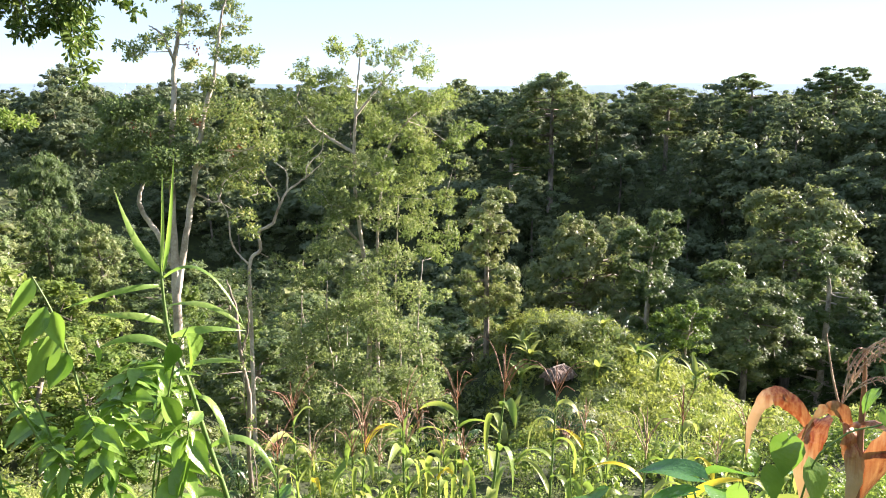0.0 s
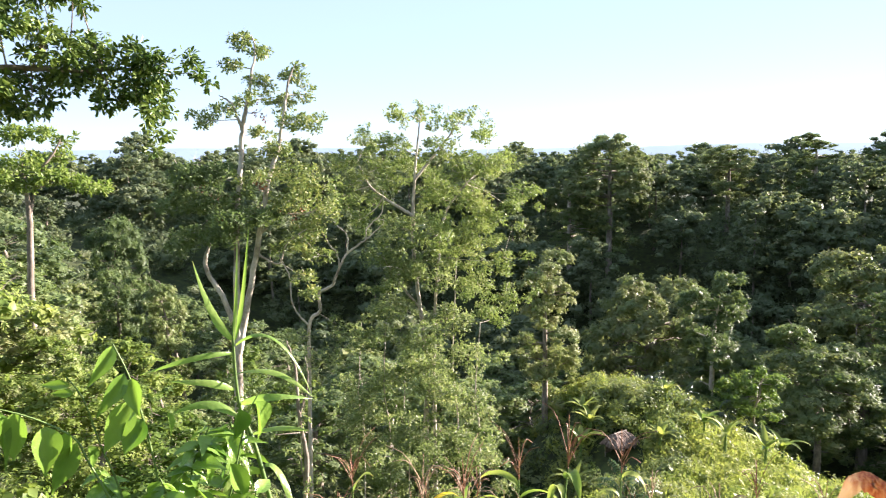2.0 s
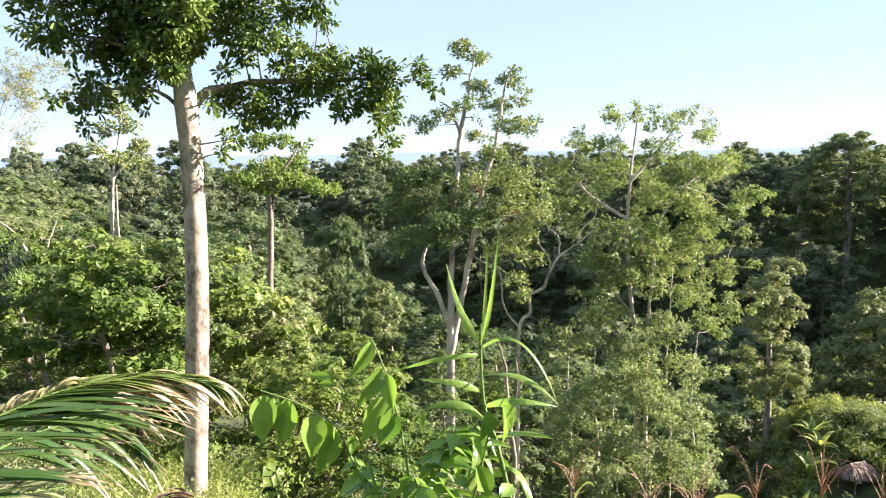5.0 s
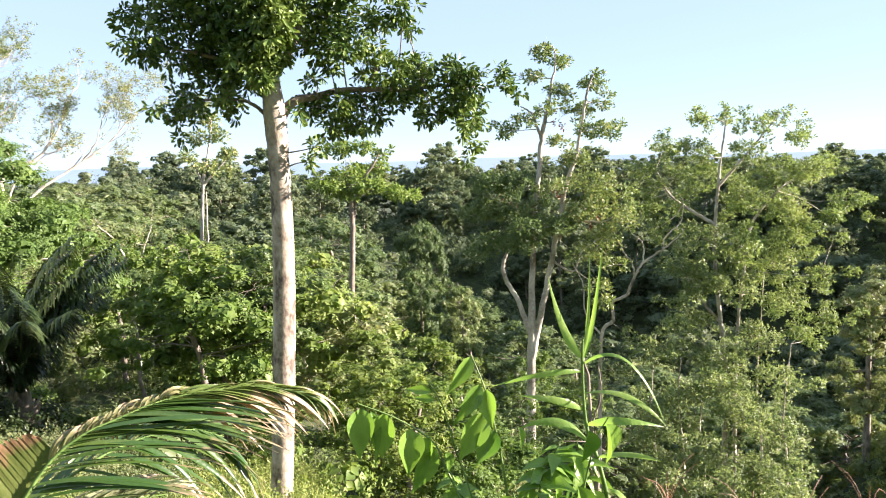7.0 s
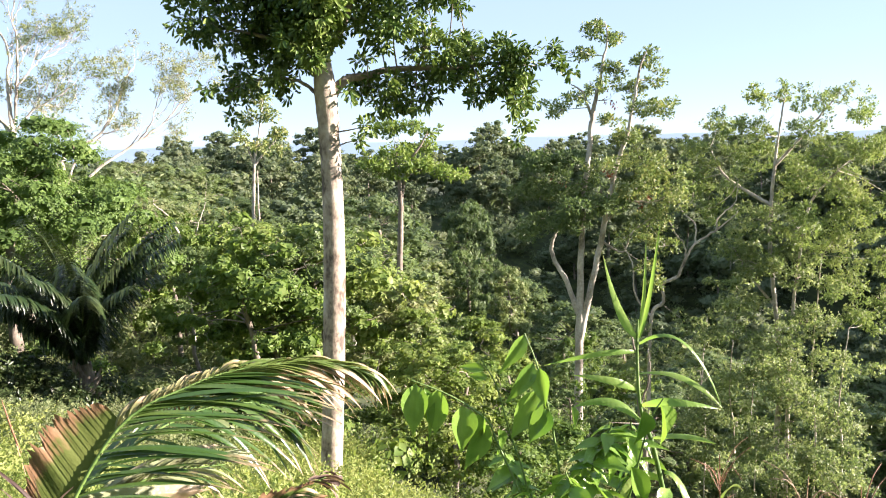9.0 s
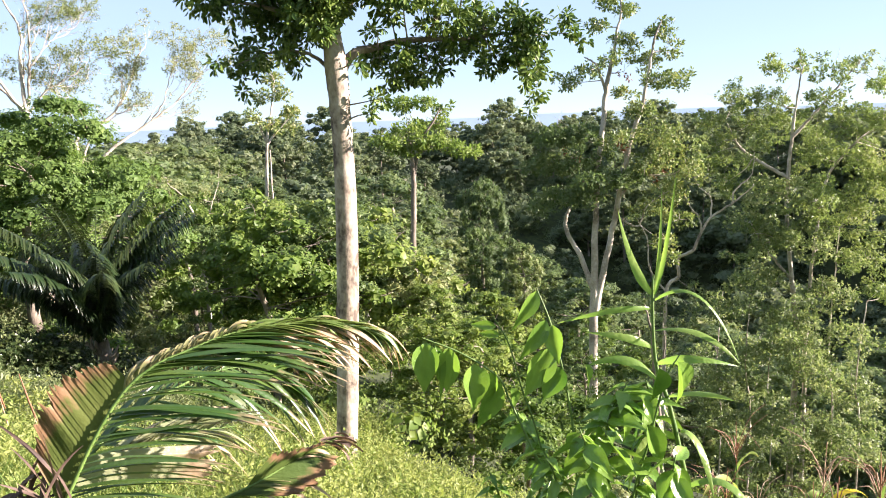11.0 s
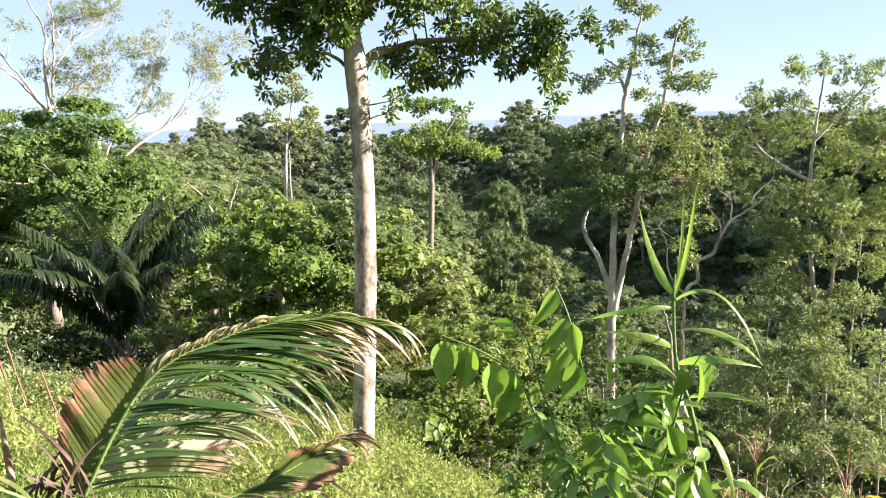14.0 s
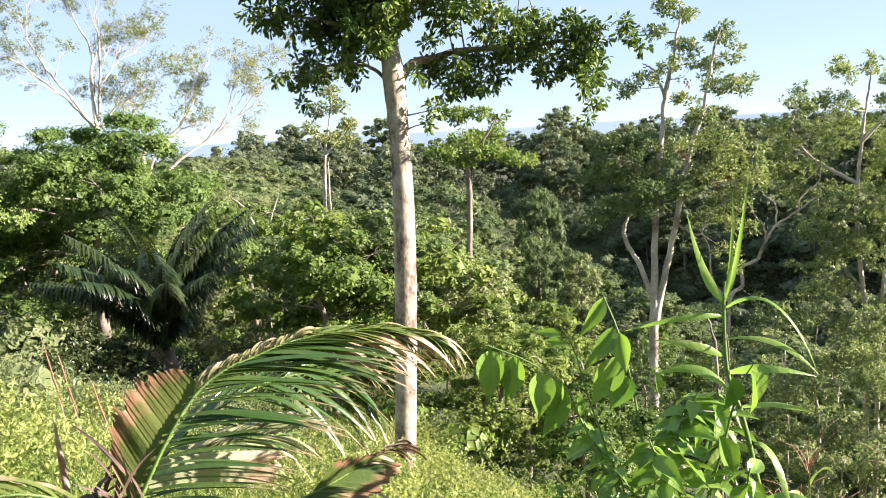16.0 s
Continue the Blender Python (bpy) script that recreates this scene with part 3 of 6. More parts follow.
# The large tree of the valley, hung with creepers below
hero_tree("creeper_hung_tree", "tall feathery-crowned tree with creepers down its stems", (-3.2, 31.0, -15.0),
          [[(0.0, -5, 0.154), (0.0, 2.0, 0.126), (0.1, 5.7, 0.098), (-0.2, 8.8, 0.084), (-0.4, 10.8, 0.077), (-0.4, 12.6, 0.070), (-0.3, 14.1, 0.052), (-0.1, 16.0, 0.028), (0.0, 16.5, 0.014)],
           [(-0.4, 12.4, 0.070), (-1.2, 12.9, 0.063), (-2.1, 13.6, 0.042), (-2.6, 14.6, 0.014)],
           [(-0.3, 13.9, 0.063), (0.7, 15.1, 0.042), (1.4, 16.0, 0.028), (1.8, 16.5, 0.014)],
           [(0.4, -5, 0.098), (0.4, 2.1, 0.084), (0.4, 7.1, 0.070), (0.6, 10.2, 0.056), (0.9, 12.4, 0.049), (1.9, 13.8, 0.028)],
           [(-0.2, 8.6, 0.056), (-0.9, 9.5, 0.042), (-1.6, 10.7, 0.028)]] + [[(u, -3, r), (u + 0.1, 3.0, r * 0.85), (u - 0.1, 0.6 * h, r * 0.7), (u + 0.1, h, r * 0.4)] for u, h, r in ((-1.6, 9.0, 0.035), (1.3, 10.5, 0.042), (-0.8, 7.0, 0.028), (2.2, 8.0, 0.042), (-2.7, 8.0, 0.035))],
          [(-1.0, 16.4, 0.45), (-0.1, 16.5, 0.45), (0.9, 16.2, 0.5), (1.8, 16.5, 0.45), (2.5, 15.6, 0.55), (0.7, 15.2, 0.7), (-1.0, 15.2, 0.62), (-2.4, 15.5, 0.6), (-3.2, 14.6, 0.6),
           (-0.3, 14.3, 0.65), (-1.7, 14.4, 0.6), (2.6, 14.4, 0.8), (3.6, 14.7, 0.55), (0.5, 13.4, 0.85), (1.9, 13.0, 0.95), (2.9, 12.1, 0.8), (0.5, 11.7, 0.85), (1.9, 11.1, 0.9),
           (3.2, 10.7, 0.6), (3.3, 9.0, 0.6), (2.3, 9.4, 0.75)] + [(-2.0, 13.0, 0.6), (-3.0, 13.6, 0.55), (-3.6, 13.0, 0.5), (-2.6, 12.2, 0.6), (1.2, 14.2, 0.7), (3.9, 13.4, 0.6), (3.7, 12.6, 0.5), (1.0, 10.4, 0.7), (2.9, 8.1, 0.6)],
          BARK_PALE, LEAF_FEATHER, 62, 7, 0.1, 0.4, 0.6, 0.3, 0.03, 1.6, extra=6, swell=0.95, scatter=1.5, fine=4,
          more=[([(-0.9, 11.9, 0.85), (-1.7, 10.8, 0.9), (-0.7, 10.2, 0.9), (0.6, 9.8, 0.9), (-1.3, 8.6, 1.0), (1.0, 8.0, 1.1), (-0.2, 7.0, 1.1), (-2.4, 7.4, 0.9), (1.8, 6.7, 1.0), (-1.5, 5.6, 1.1),
                  (0.6, 5.3, 1.1), (-2.6, 4.6, 1.0), (2.0, 4.5, 1.0), (-0.6, 3.3, 1.1), (1.2, 2.8, 1.1), (-1.8, 1.8, 0.9), (0.3, 1.4, 0.9), (1.9, 1.8, 0.9), (-0.6, 0.2, 0.9), (1.0, 0.1, 0.9), (-2.7, 3.0, 0.8), (2.6, 3.1, 0.8)], LEAF_VINE, 72, 6, 0.085, 0.6)])

# Two slim forest trees that stand above the bushes
hero_tree("slim_pale_tree", "slim pale-stemmed tree with small tufted crown", (-41.4, 43.2, -11.0),
          [[(0.0, -5, 0.15), (0.0, 3.6, 0.13), (0.4, 9.8, 0.11), (0.7, 11.4, 0.08), (1.1, 13.5, 0.06), (1.3, 14.7, 0.03)],
           [(0.4, 9.9, 0.1), (1.2, 10.8, 0.07), (2.0, 11.6, 0.03)], [(0.4, 10.0, 0.1), (0.0, 11.2, 0.06), (-0.2, 12.3, 0.03)],
           [(0.5, -5, 0.08), (0.5, 5, 0.07), (0.6, 9.5, 0.04)]],
          [(1.2, 14.7, 0.85), (0.3, 13.5, 0.8), (1.7, 13.5, 0.75), (2.2, 12.2, 0.75), (-0.5, 12.1, 0.6), (0.9, 11.4, 0.7), (2.3, 11.1, 0.5), (0.6, 15.5, 0.6), (1.4, 16.2, 0.6)],
          BARK_PALE, LEAF_PALE, 18, 6, 0.26, 0.42, 0.6, 0.25, 0.06, 1.2)
hero_tree("forked_forest_tree", "forked brown-stemmed tree with layered green crown", (-22.8, 35.0, -12.0),
          [[(-0.1, -5, 0.2), (-0.1, 4.6, 0.17), (0.1, 8.9, 0.14), (0.0, 10.8, 0.09), (-0.1, 12.0, 0.03)], [(0.1, 9.0, 0.1), (0.6, 11.0, 0.07), (1.4, 12.2, 0.05), (1.7, 12.8, 0.02)]],
          [(-0.4, 13.0, 0.8), (0.8, 13.1, 0.65), (1.9, 12.6, 0.5), (1.7, 11.9, 0.65), (-0.1, 11.7, 0.85), (1.0, 11.0, 0.85), (2.5, 10.5, 0.7), (-0.8, 10.8, 0.75), (3.5, 10.3, 0.55), (0.1, 10.5, 0.5), (-1.5, 11.3, 0.5)],
          BARK_GREY, LEAF_BUSH, 26, 6, 0.22, 0.42, 0.5, 0.25, 0.05, 1.2)
# The nearly leafless pale trees on the left shoulder
def fork(a, way, length, r, depth, woods, tips):
    """A branch that bends upward and forks on, down to leaf-bearing twigs."""
    way = unit(way)
    m = a + way * length * 0.5 + rng.normal(0, 0.05, 3) * length
    b = a + unit(way + [0, 0, 0.22]) * length + rng.normal(0, 0.04, 3) * length
    woods.append(tube([(*a, r), (*m, r * 0.78), (*b, r * 0.45)], 5 if depth > 1 else 4, 6))
    if depth == 0:
        tips.append(b)
        return
    for q in ((0.45, 0.7, 1.0) if depth > 1 else (0.35, 0.6, 0.8, 1.0)):
        p = a + (m - a) * 2 * q if q < 0.5 else m + (b - m) * (2 * q - 1)
        fork(p, way * (1.0 if q == 1.0 else 0.75) + rng.normal(0, 0.5, 3) * [1, 1, 0.7] + [0, 0, 0.1], length * rng.uniform(0.5, 0.72), r * 0.5, depth - 1, woods, tips)


def airy_tree(label, at, trunks):
    """A wide tree of pale bare forking limbs with thin foliage at the twig ends. trunks: lines of (right, away, up, radius)."""
    ob = thing("sparse_pale_tree", label, "tree", site(*at))
    tips = []
    for k, line in enumerate(trunks):
        part("trunk" if k == 0 else "limb", tube(line, 9, 5 * len(line), 0.02), BARK_PALE, ob, smooth=True)
        c = curve(line, 30)
        for q in (0.35, 0.48, 0.6, 0.7, 0.8, 0.9, 0.99) if k else (0.55, 0.65, 0.75, 0.87, 0.99):
            i = int(q * 29)
            t = unit(c[i, :3] - c[max(0, i - 2), :3])
            woods = []
            fork(c[i, :3], t + rng.normal(0, 0.55, 3) * [1, 1, 0.6], rng.uniform(0.9, 1.5), max(0.013, c[i, 3] * 0.5), 2, woods, tips)
            part("bough", join(woods), BARK_PALE, ob, smooth=True)
    cl = [(*(t + rng.normal(0, 0.15, 3)), rng.uniform(0.12, 0.34)) for t in tips if rng.random() < 0.7]
    part("crown", crown(cl, 58, 6, 0.085, 0.4, 0.7, 0.2), LEAF_BARE, ob)


airy_tree("wide pale tree with bare branching limbs and thin foliage", (-31.9, 21.1, -8.0),
          [[(-1.2, 0, -5, 0.173), (-1.3, 0, 4, 0.150), (-1.4, 0, 7.6, 0.126), (-1.42, 0, 9.1, 0.1), (-1.45, 0, 11.1, 0.07), (-1.3, 0.2, 12.6, 0.05), (-1.8, 0.3, 13.9, 0.035), (-2.1, 0.3, 15.2, 0.02)],
           [(-1.42, 0, 8.9, 0.075), (-2.4, 0.3, 10.4, 0.058), (-3.15, 0.5, 11.1, 0.045), (-4.2, 0.6, 12.1, 0.032), (-5.4, 0.7, 12.8, 0.018)],
           [(-1.42, 0, 9.1, 0.07), (-2.5, -0.5, 10.8, 0.052), (-3.3, -0.8, 12.1, 0.036), (-3.65, -0.9, 13.1, 0.028), (-3.5, -1.0, 14.4, 0.016)],
           [(-1.4, 0, 9.2, 0.07), (-1.08, -0.4, 11.1, 0.052), (-0.93, -0.7, 12.8, 0.038), (-0.95, -0.8, 14.0, 0.028), (-0.5, -0.8, 15.4, 0.016)],
           [(-1.42, 0, 9.0, 0.055), (-0.72, -0.2, 9.9, 0.044), (0.05, -0.4, 10.4, 0.034), (1.0, -0.5, 11.0, 0.02)],
           [(-1.1, -0.4, 11.0, 0.04), (-0.3, -0.2, 12.0, 0.03), (0.4, 0.0, 12.7, 0.016)]])
airy_tree("low leaning pale tree with bare wind-swept limbs", (-31.2, 23.2, -8.5),
          [[(-1.6, 0, -5, 0.111), (-1.7, 0, 6.0, 0.1), (-1.7, 0, 8.5, 0.085), (-0.2, 0, 9.4, 0.06), (0.68, 0, 10.7, 0.042), (1.0, 0.1, 11.7, 0.03), (1.45, 0.2, 12.4, 0.018)],
           [(-1.65, 0, 6.6, 0.085), (-0.16, 0.2, 8.0, 0.068), (1.5, 0.3, 9.1, 0.05), (2.8, 0.3, 10.05, 0.036), (3.45, 0.3, 10.8, 0.026), (4.3, 0.3, 11.6, 0.014)],
           [(1.5, 0.3, 9.1, 0.035), (2.2, -0.2, 10.1, 0.028), (2.5, -0.4, 11.2, 0.018), (3.0, -0.4, 12.0, 0.01)],
           [(-1.68, 0, 7.2, 0.05), (-1.05, 0.2, 8.65, 0.04), (0.1, 0.4, 9.8, 0.03), (0.5, 0.4, 11.3, 0.016)],
           [(-1.7, 0, 8.4, 0.04), (-1.9, 0.2, 9.7, 0.03), (-2.4, 0.3, 10.5, 0.018)]])


# A crooked bare-limbed tree between the two tall ones
hero_tree("crooked_tree", "crooked pale tree with twisted half-bare limbs", (-6.5, 28.1, -14.0),
          [[(-1.0, -3, 0.096), (-0.9, 4.0, 0.080), (-0.8, 7.4, 0.068), (-0.4, 8.0, 0.064), (-0.4, 8.7, 0.060), (0.1, 9.0, 0.056), (0.4, 9.7, 0.048), (0.7, 10.2, 0.040), (1.4, 10.7, 0.032), (2.1, 11.3, 0.012)],
           [(0.4, 9.7, 0.036), (0.3, 10.2, 0.032), (0.0, 10.6, 0.028), (-0.2, 11.0, 0.024), (-0.7, 11.1, 0.010)], [(0.7, 10.2, 0.032), (0.7, 10.9, 0.028), (0.3, 11.3, 0.022), (0.0, 11.9, 0.010)],
           [(1.4, 10.7, 0.028), (1.5, 11.2, 0.024), (2.0, 11.7, 0.018), (2.1, 12.5, 0.008)], [(-0.8, 7.4, 0.040), (-1.4, 8.3, 0.032), (-1.5, 9.4, 0.024), (-1.9, 10.2, 0.010)]],
          [(2.1, 11.4, 0.4), (-0.7, 11.2, 0.35), (0.0, 12.0, 0.4), (2.1, 12.5, 0.4), (-1.9, 10.3, 0.4), (-1.2, 7.0, 0.6), (-0.4, 6.2, 0.7), (-1.4, 5.2, 0.8), (0.2, 7.4, 0.5)], BARK_PALE, LEAF_VINE, 26, 6, 0.1, 0.5, 0.6, 0.2, 0.012, 0.6, extra=2, fine=5)


def lobed(r2, tall, wide, n, habit, knob=0.35):
    """Clumps of foliage over a few rounded lobes, as a billowing crown has them: over a dome, in tiers, or down a column."""
    count = {"dome": 10, "tiers": 8, "column": 11}[habit]
    cl = []
    for k in range(count):
        a, f = k * 2.4 + r2.uniform(-0.5, 0.5), (k + r2.uniform(0.1, 0.9)) / count
        if habit == "dome":
            e = 0.15 + 1.5 * f ** 0.7
            u, h, R = wide * 0.66 * math.sin(e) * r2.uniform(0.8, 1.1), 0.5 + 0.36 * math.cos(e), wide * r2.uniform(0.32, 0.56)
        elif habit == "tiers":
            h = 0.54 + 0.4 * f
            u, R = wide * (0.85 - 0.7 * f) * r2.uniform(0.6, 1.0), wide * r2.uniform(0.28, 0.44)
        else:
            h = 0.2 + 0.72 * f
            u, R = wide * 0.5 * r2.uniform(0.5, 1.0) * (1.2 - 0.5 * f), wide * r2.uniform(0.3, 0.48)
        m = max(8, int(2.2 * n / count))
        o = unit(r2.normal(0, 1, (m, 3)) + [0, 0, 0.55])
        d = r2.uniform(0.6, 0.95, m)
        for (ox, oy, oz), q in zip(o, d):
            cl.append((u * math.cos(a) + ox * R * q, u * math.sin(a) + oy * R * q, tall * h + oz * R * q * (0.55 if habit == "tiers" else 0.95), R * knob * r2.uniform(0.65, 1.35)))
    return cl


def forest_tree(name, label, seed, tall, wide, stem, n, leaf, total, per, length, bark, habit="dome", flat=0.5, plain=False):
    """A common tree: clumps over a dome, in tiers, or down a column."""
    r2 = np.random.default_rng(seed)
    ob = thing(name, label, "tree")
    trunk = [(0, 0, -1.2, stem * 1.2), (r2.normal(0, 0.15), r2.normal(0, 0.15), tall * 0.35, stem * 0.9), (r2.normal(0, 0.3), r2.normal(0, 0.3), tall * 0.7, stem * 0.55), (r2.normal(0, 0.3), r2.normal(0, 0.3), tall * 0.84, stem * 0.1)]
    cl = lobed(r2, tall, wide, n, habit)
    n = len(cl)
    for k in range(n // 10):
        a, h = r2.uniform(0, 6.28), r2.uniform(0.08, 0.5)
        cl.append((wide * 0.7 * r2.uniform(0.2, 1) * math.cos(a), wide * 0.7 * r2.uniform(0.2, 1) * math.sin(a), tall * h, wide * r2.uniform(0.1, 0.2)))
    c = curve(trunk, 24)
    boughs = twigs(cl[:n], c[6:], stem * 0.3, 0.22)
    part("trunk", join([tube(trunk, 8, 14, 0.02)] + boughs), bark, ob, smooth=True)
    part("crown", crown(cl, 0, per, length, 0.46, flat, 0.3, 0.3, total=total, core=0.9, body=tall * 0.5, plain=plain), leaf, ob)
    return ob


HABITS = (("broad dark green rainforest tree", 1, 12, 4.2, 0.25, 46, LEAF_FOREST, BARK_GREY, "dome"), ("tall tiered green rainforest tree with slim stem", 2, 14, 3.4, 0.22, 44, LEAF_FOREST, BARK_PALE, "tiers"),
          ("leafy rainforest tree clothed in creepers", 3, 13, 2.9, 0.22, 50, LEAF_FOREST, BARK_GREY, "column"), ("grey-green rainforest tree with open crown", 4, 13, 3.6, 0.2, 34, LEAF_VINE, BARK_PALE, "tiers"),
          ("rounded mid-green rainforest tree", 5, 11, 3.8, 0.22, 42, LEAF_MID, BARK_GREY, "dome"))
KINDS = [forest_tree("forest_tree", t, s, h, w, r, n, lf, 13000, 7, 0.135, bk, hb, 0.7, True) for t, s, h, w, r, n, lf, bk, hb in HABITS]
GIANTS = [forest_tree("forest_giant", "huge broad-crowned rainforest tree above its neighbours", 71, 24, 6.2, 0.36, 100, LEAF_FOREST, 44000, 7, 0.19, BARK_GREY, "dome", 0.7, True),
          forest_tree("forest_giant", "tall rainforest tree clothed in creepers to the ground", 73, 24, 4.6, 0.32, 110, LEAF_FOREST, 40000, 7, 0.19, BARK_PALE, "column", 0.6, True),
          forest_tree("forest_giant", "tall grey-green rainforest tree with billowing crown", 74, 20, 4.8, 0.3, 90, LEAF_MID, 38000, 7, 0.17, BARK_GREY, "column", 0.7, True)]
KINDS_FAR = [forest_tree("forest_tree", t, s + 20, h, w, r * 0.75, n, lf, 9000, 6, 0.2, BARK_GREY, hb, 0.7, True) for t, s, h, w, r, n, lf, bk, hb in HABITS]
BUSHES = [forest_tree("leafy_sapling", "bushy bright green regrowth tree", 6, 7, 2.4, 0.09, 40, LEAF_BUSH, 7500, 6, 0.1, BARK_GREY, "column", 0.7),
          forest_tree("leafy_sapling", "low rounded bright green regrowth tree", 7, 6, 2.6, 0.09, 38, LEAF_BUSH, 7500, 6, 0.1, BARK_GREY, "dome", 0.7),
          forest_tree("leafy_sapling", "feathery tiered green regrowth tree", 8, 7.5, 2.5, 0.08, 40, LEAF_MID, 7500, 6, 0.095, BARK_GREY, "tiers", 0.6),
          forest_tree("leafy_sapling", "thicket-like green regrowth tree with thin stem", 9, 7, 2.0, 0.07, 34, LEAF_BUSH, 7500, 6, 0.1, BARK_GREY, "column", 0.7)]
SPREADING = [forest_tree("spreading_tree", "low spreading tree with dense layered green foliage", 15, 7, 4.0, 0.16, 56, LEAF_LAYER, 44000, 6, 0.09, BARK_GREY, "dome", 0.5)]
GROWN = {id(o): h for o, h in zip(GIANTS + KINDS + KINDS_FAR + BUSHES + SPREADING, (24, 24, 20, 12, 14, 13, 13, 11, 12, 14, 13, 13, 11, 7, 6, 7.5, 7, 7))}
used = set()


def plant(kinds, k, x, y, tall, spin, sink=0.0, spread=1.0):
    """Stand a tree of a kind at x, y, grown to that height."""
    k %= len(kinds)
    proto = kinds[k]
    own = GROWN[id(proto)]
    s = tall / own
    w = 1.12 * s ** 0.65 * spread
    m = Matrix.Translation((x, y, float(height(x, y)) - sink)) @ Matrix.Rotation(spin, 4, "Z") @ Matrix.Diagonal((w, w, s, 1))
    if id(proto) in used:
        sc = proto.matrix_basis.to_scale()
        return copy_thing(proto, m @ Matrix.Diagonal((1 / sc.x, 1 / sc.y, 1 / sc.z, 1)))
    used.add(id(proto))
    proto.matrix_world = m
    return proto


# Large forest trees that stand out: x, y, height, kind, spread
STANDING = ((13.7, 70.7, 25.0, 0, 0.9), (17.9, 63.5, 24.0, 1, 0.85), (3.0, 49.9, 13.0, 2, 0.75), (36.6, 76.7, 27.5, 0, 1.05), (32.4, 62.0, 21.5, 1, 1.0), (23.9, 57.2, 16.0, 0, 1.0), (25.5, 66.0, 20.0, 2, 0.9),
            (16.8, 118.8, 23.5, 0, 1.1), (11.0, 121.0, 18.5, 1, 1.2), (37.8, 129.6, 15.0, 0, 1.2), (51.8, 130.1, 15.5, 1, 1.4), (67.7, 133.9, 17.0, 0, 1.3),
            (-37.5, 70.9, 26.0, 0, 0.52), (-30.0, 56.8, 14.6, 2, 0.6), (-27.0, 58.3, 15.4, 2, 0.65))


def open_ground(x, y):
    """Where no tree stands: the field and the open slope, the cleared knoll, and round the trees that stand alone."""
    r, az = math.hypot(x, y), math.degrees(math.atan2(-x, max(y, 0.01)))
    if y < 0 or r < np.interp(az, (-40, 0, 25, 40, 60), (40, 24, 19, 17, 16)):
        return True
    if ((x - 10.5) / 11.5) ** 2 + ((y - 44) / 16.0) ** 2 < 1 or (az < 26 and az > -25 and r < 36) or (-26 < az < -8 and y < 46) or (az <= -25 and r < 42) or (-8 < az < 1 and r < 47):
        return True
    if any(math.hypot(x - q[0], y - q[1]) < 4.5 * q[4] or (q[1] < 80 and 0 < q[0] / q[1] - x / y + 0.05 < 0.1 and 0 < q[1] - y < 12) for q in STANDING):
        return True
    return any(math.hypot(x - a, y - b) < c for a, b, c in ((-9.2, 25, 3.2), (-3.2, 31, 4), (-6.5, 28.1, 2.6), (-16.1, 10.5, 3.8), (-14.0, 9.2, 3.0), (-18.4, 11.4, 5.2), (-20.5, 9.0, 4.0), (-31.9, 21.1, 2.5), (-41.4, 43.2, 2), (-22.8, 35, 2), (-22.7, 13.3, 4)))


def glen(x, y):
    """The steep shaded side of the valley, where few trees stand."""
    return 21 < math.degrees(math.atan2(-x, y)) < 30 and 72 < math.hypot(x, y) < 128


def canopy(az, r):
    """Height of the tree tops, so that the valley opens below the line of sight."""
    hollow = np.interp(r, (18, 25, 40, 60, 90, 115, 150, 200), (-6.5, -7.5, -11.0, -14.0, -13.5, -9.0, 0.5, 2.4))
    slope = np.interp(r, (18, 30, 70, 110, 150, 200), (-6.5, -5.5, -4.6, -3.0, 0.6, 2.2))
    shoulder = np.interp(r, (16, 26, 60, 150), (-3.0, -0.8, -1.5, 0.0))
    a, b = float(smooth(30, 37, az)), float(smooth(42, 52, az))
    return float((hollow * (1 - a) + slope * a) * (1 - b) + shoulder * b)


r3 = np.random.default_rng(21)
forest, far_spots = [], []
ring = 17.0
while ring < 205:
    gap = np.interp(ring, (17, 30, 60, 88, 120, 160, 200), (3.0, 5.2, 8.2, 9.8, 10.8, 9.0, 8.0))
    for az in np.concatenate([np.arange(-60, 42, math.degrees(gap / ring)), np.arange(42, 82, math.degrees(gap / ring) * 0.75)]):
        a = az + r3.uniform(-0.4, 0.4) * math.degrees(gap / ring)
        r = ring + r3.uniform(-0.45, 0.45) * gap
        x, y = -math.sin(radians(a)) * r, math.cos(radians(a)) * r
        if open_ground(x, y) or (a < -38 and r < 60) or (a > 72 and r > 120) or r > 190:
            continue
        if glen(x, y) and r3.random() < 0.7:
            continue
        g = float(height(x, y))
        room = canopy(a, r) - g
        full = r3.uniform(8, 15) * (1.35 if r3.random() < 0.08 else 1.0) if r > 60 else r3.uniform(6.5, 13)
        mix_right = float(smooth(14, 2, a))
        tall = mix_right * full + (1 - mix_right) * min(full + 2, room * (r3.uniform(0.62, 1.18) if a < 44 else r3.uniform(0.8, 1.15)))
        if r > 135:
            tall *= r3.uniform(0.7, 1.12) if a < 4 else r3.uniform(0.6, 1.12)
            tall = min(max(tall, 0.85 * (0.006 * r - g)) if 4 < a < 34 and r > 150 else tall, 19.0)
        if a < 6 and r > 80:
            tall = min(max(tall, (0.004 * r - g) * 0.8 if r > 150 else 0), (0.009 * r - g) * r3.uniform(0.78, 1.0))
        if a < -18 and r < 64:
            tall = min(tall, 4.5)
        if tall < 3.0:
            continue
        (far_spots if r > 88 else forest).append((x, y, tall, r3.uniform(0, 6.28), int(r3.integers(0, 60)), a, r))
    ring += gap * 0.92
